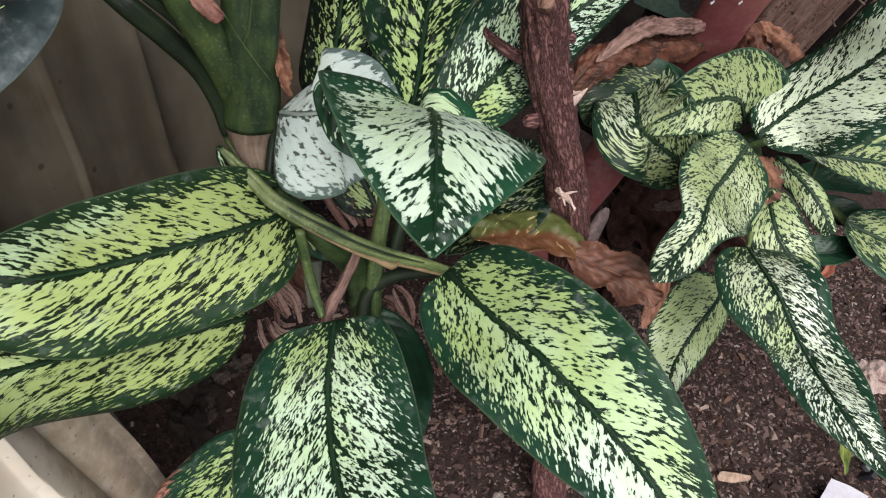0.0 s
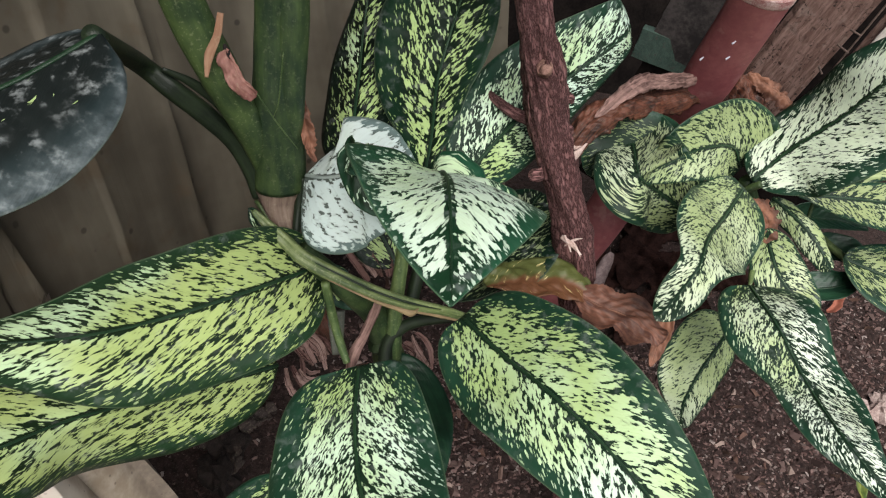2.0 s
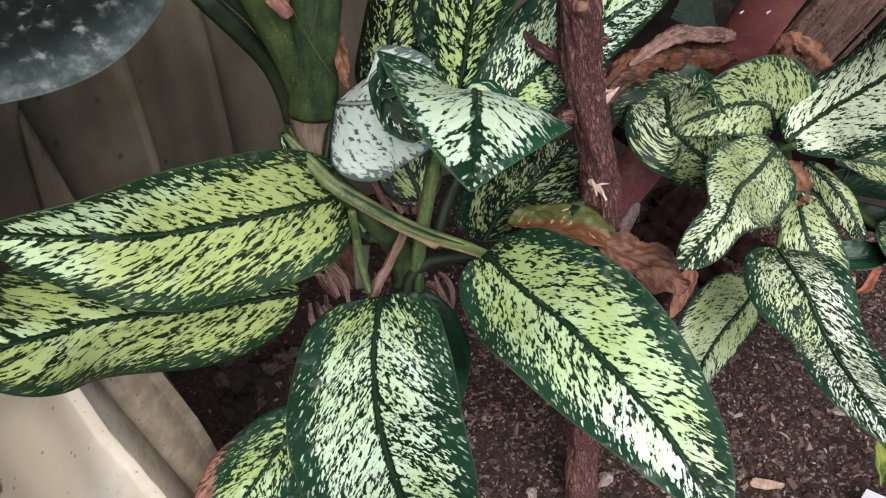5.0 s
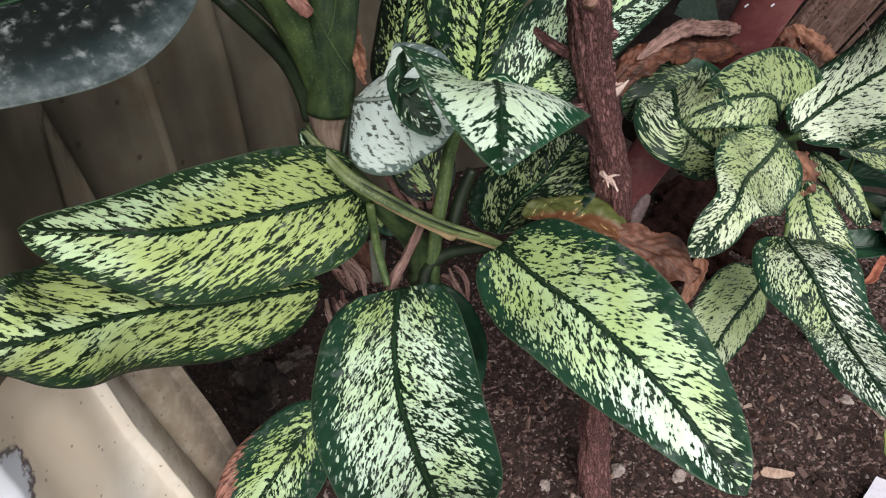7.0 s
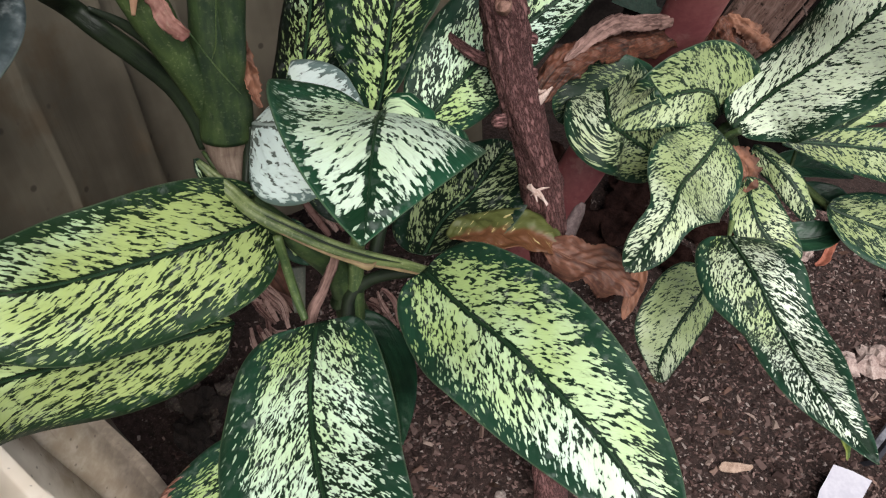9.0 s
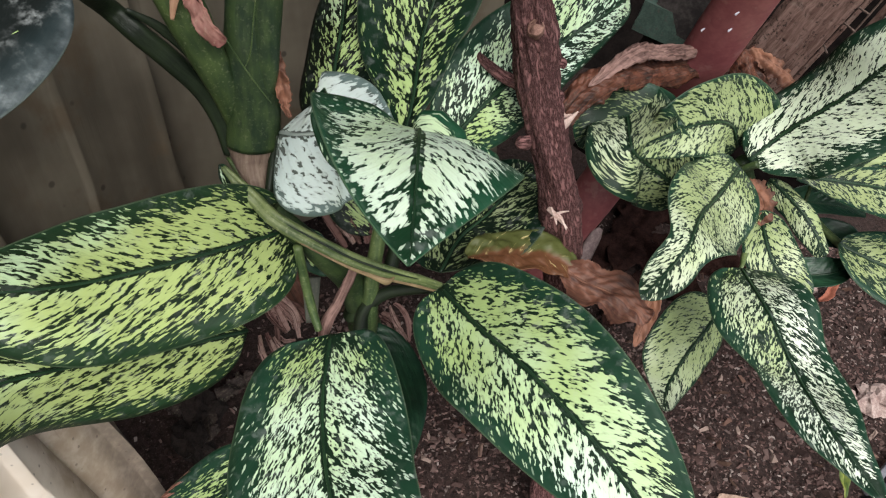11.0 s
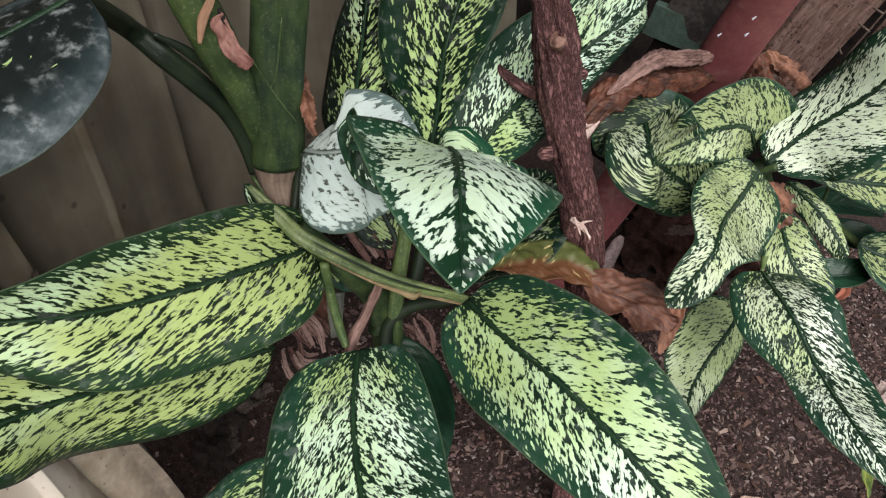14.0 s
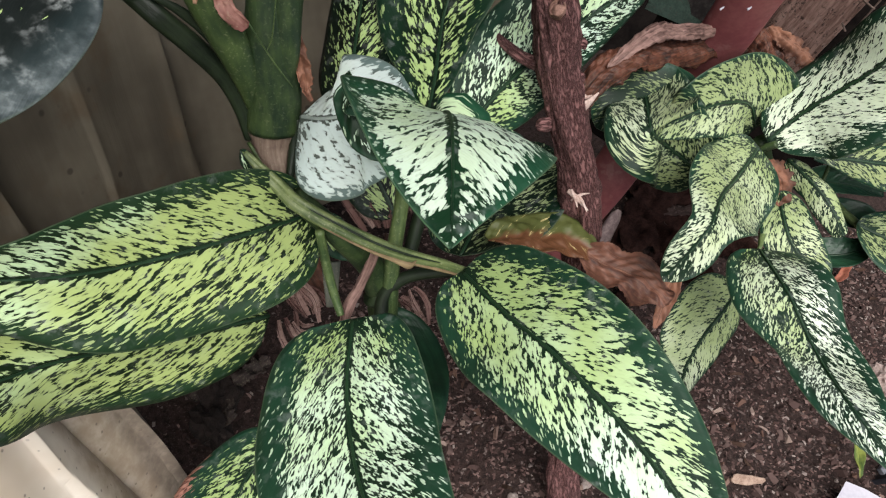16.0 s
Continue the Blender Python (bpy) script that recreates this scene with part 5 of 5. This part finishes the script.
for k, (x, y, size, mat, label) in enumerate([
    (0.657, 0.760, 0.020, M_CHUNK, "pinkish white lump of old mortar on the soil"),
    (0.704, 0.767, 0.030, M_CHUNK, "pinkish white lump of old mortar on the soil"),
    (0.810, 0.887, 0.032, M_CHUNK, "pinkish white lump of old mortar on the soil"),
    (0.667, 0.987, 0.016, M_CHUNK, "small pale stone among the leaves"),
    (0.179, 0.554, 0.011, M_STONE, "rounded pale pebble on the soil"),
    (0.267, 0.556, 0.010, M_STONE, "rounded pale pebble on the soil"),
    (0.074, 0.519, 0.010, M_STONE, "rounded pale pebble on the soil"),
    (0.563, 0.714, 0.011, M_STONE, "rounded pale pebble on the soil"),
    (-0.328, 0.614, 0.026, M_CLOD, "dark clod of earth"),
    (-0.332, 0.574, 0.028, M_CLOD, "dark clod of earth"),
    (-0.378, 0.654, 0.022, M_CLOD, "dark clod of earth"),
]):
    ob = new("stone" if mat is not M_CLOD else "clod", lump(k, size, 0.7, 0.6 if mat is M_CHUNK else 0.75 if mat is M_CLOD else 0.35, mat))
    ob.location, ob.rotation_euler = on_ground(x, y, size * 0.35), (0.2 * k, 0.1, k * 1.3)
    tagged(ob, label, "stone" if mat is not M_CLOD else "clod", "stones on the soil" if mat is not M_CLOD else "clods of earth")


def flat_thing(name, shape, material, label, category, **kw):
    me, _, _ = blade_mesh(name, shape, material, **kw)
    return tagged(new(name, me), label, category)


def on_path(points, dz=0.004):
    return [tuple(on_ground(x, y, dz)) for x, y in points]


# dark leaves added over the lit soil in place of its deep shade
for k, (x, y, turn, size, wide) in enumerate([(0.27, 0.99, 0.4, 0.10, 0.035), (0.35, 1.06, 1.1, 0.12, 0.04), (0.43, 1.13, 0.2, 0.11, 0.04), (0.38, 0.98, 2.2, 0.10, 0.035), (0.24, 1.10, 1.7, 0.12, 0.04), (0.46, 1.02, 2.8, 0.09, 0.03), (0.31, 0.90, 0.9, 0.08, 0.026)]):
    dx, dy = math.cos(turn) * size, math.sin(turn) * size
    flat_thing("decayed_leaf", (on_path([(x - dx, y - dy), (x - dx * 0.3, y - dy * 0.3), (x + dx * 0.4, y + dy * 0.4), (x + dx, y + dy)], 0.022), wide, wide * 0.9, 0.5, 0.8, 0, 0, 15, 20, -40, -30, -20, -30), M_SHADELEAF, "dark brown leaf added on the soil to stand for shade", "dead leaf", crumple=0.014, grain=28.0, ragged=0.3, n=60, m=9, seed=k + 30)
for k, (x, y, turn, size, wide) in enumerate([(-0.354, 0.637, 1.3, 0.035, 0.020), (-0.330, 0.690, 0.3, 0.028, 0.016), (-0.318, 0.600, 2.0, 0.030, 0.017), (-0.290, 0.655, 0.8, 0.030, 0.014)]):
    dx, dy = math.cos(turn) * size, math.sin(turn) * size
    flat_thing("leaf_scrap", (on_path([(x - dx, y - dy), (x - dx * 0.3, y - dy * 0.3), (x + dx * 0.4, y + dy * 0.4), (x + dx, y + dy)], 0.020), wide, wide * 0.8, 0.2, 0.3, 0, 0, 15, 10, -40, -30, -20, -30), M_SCRAP, "torn greyish brown scrap of dry leaf on the soil", "dead leaf", crumple=0.010, grain=60.0, ragged=0.6, n=40, m=8, seed=k + 40)
flat_thing("wood_chip", (on_path([(0.391, 0.575), (0.407, 0.574), (0.424, 0.575), (0.441, 0.577)], 0.008), 0.008, 0.007, 0.2, 0.5, 0, 0, 5, 5, -20, -20, -20, -20), M_CHIP, "thin pinkish tan wood chip on the soil", "wood chip", thick=0.003, ripple=0, n=24, m=5)
flat_thing("fallen_petal", (on_path([(0.669, 0.947), (0.689, 0.963), (0.710, 0.993), (0.736, 1.024)], 0.02), 0.008, 0.009, 0.2, 0.2, 0, 0, 20, 20, 40, 40, 10, 10), M_ORANGE, "small orange-red fallen petal", "petal", crumple=0.01, n=24, m=5)
flat_thing("fallen_leaf", (on_path([(0.585, 0.637), (0.578, 0.615), (0.571, 0.593), (0.564, 0.568)], 0.05), 0.010, 0.010, 0.5, 0.8, 0, 0, 20, 20, 20, 20, 10, 10), M_YELLOWING, "small yellow-green leaf hanging at the edge", "leaf", crumple=0.004, n=30, m=6)
def plate(name, corners, thick, material, label, category):
    """A thin flat piece with a cut outline lying on the soil."""
    n = len(corners)
    verts = [tuple(on_ground(x, y, dz)) for dz in (0.03, 0.03 + thick) for x, y in corners]
    faces = [tuple(range(n))[::-1], tuple(range(n, 2 * n))] + [(i, (i + 1) % n, n + (i + 1) % n, n + i) for i in range(n)]
    return tagged(new(name, mesh_of(name, verts, faces, material, smooth=False)), label, category)


plate("plastic_scrap", [(0.516, 0.534), (0.533, 0.552), (0.551, 0.572), (0.575, 0.564), (0.599, 0.551), (0.569, 0.520), (0.523, 0.466), (0.480, 0.479)], 0.003, M_PAPERSCRAP, "pale lilac white plastic scrap lying on the soil", "plastic scrap")
tray = empty("seed_tray", "black plastic tray lying at the edge of the bed", "tray")
beam("rim", tuple(on_ground(0.617, 0.598, 0.022)), tuple(on_ground(0.962, 0.893, 0.022)), 0.010, 0.007, M_TRAYRIM, tray, "worn grey rim", steps=10)
beam("wall", tuple(on_ground(0.619, 0.594, 0.004)), tuple(on_ground(0.963, 0.888, 0.004)), 0.008, 0.034, M_BLACK, tray, steps=10)


def litter(name, count, seed, sizes, material, label, area, stretch=(1, 3)):
    """Many small angular chips lying on the soil, in one mesh."""
    rng = random.Random(seed)
    verts, faces = [], []
    shape = [(-1, -0.5, 0), (1, -0.6, 0), (0.8, 0.7, 0), (-0.9, 0.6, 0), (-0.5, -0.2, 1), (0.5, 0.1, 0.9)]
    sides = [(0, 1, 5, 4), (1, 2, 5), (2, 3, 4, 5), (3, 0, 4)]
    for _ in range(count):
        x, y = rng.uniform(area[0], area[1]), rng.uniform(area[2], area[3])
        if rng.random() > (0.12 if x < -0.2 else 0.35 if y > 0.85 and x < 0.5 else 1.0):
            continue
        r = rng.uniform(*sizes) * rng.uniform(0.6, 1.2)
        m = Matrix.Translation(on_ground(x, y, 0.014 * noise.noise(Vector((x * 9, y * 9, 0))) + 0.006 * noise.noise(Vector((x * 40, y * 40, 3))))) @ Euler((rng.uniform(-0.7, 0.7), rng.uniform(-0.7, 0.7), rng.uniform(0, 6.3))).to_matrix().to_4x4()
        k, st = len(verts), rng.uniform(*stretch)
        verts += [m @ Vector(((a + rng.uniform(-0.25, 0.25)) * r * st, (b + rng.uniform(-0.25, 0.25)) * r, c * r * rng.uniform(0.5, 0.9))) for a, b, c in shape]
        faces += [tuple(k + i for i in f) for f in sides]
    ob = new(name, mesh_of(name, verts, faces, material, smooth=False))
    return tagged(ob, label, name.replace("_", " "), kind="stuff")


AREA = (-0.42, 1.0, 0.40, 1.15)
litter("bark_mulch", 26000, 1, (0.0014, 0.0038), M_MULCH, "fine brown bark and fibre crumbs over the soil", AREA, (1.0, 1.9))
litter("gravel", 12000, 2, (0.0014, 0.0038), M_GRIT, "small grey and pinkish grit over the soil", AREA, (1, 1.5))
litter("leaf_litter", 420, 3, (0.0035, 0.0075), M_LITTER, "larger brown chips and bits of dry leaf", AREA, (1.2, 2.8))
litter("soil_crumbs", 2600, 4, (0.0035, 0.0085), M_CRUMB, "rounded reddish brown crumbs of earth", AREA, (0.8, 1.3))
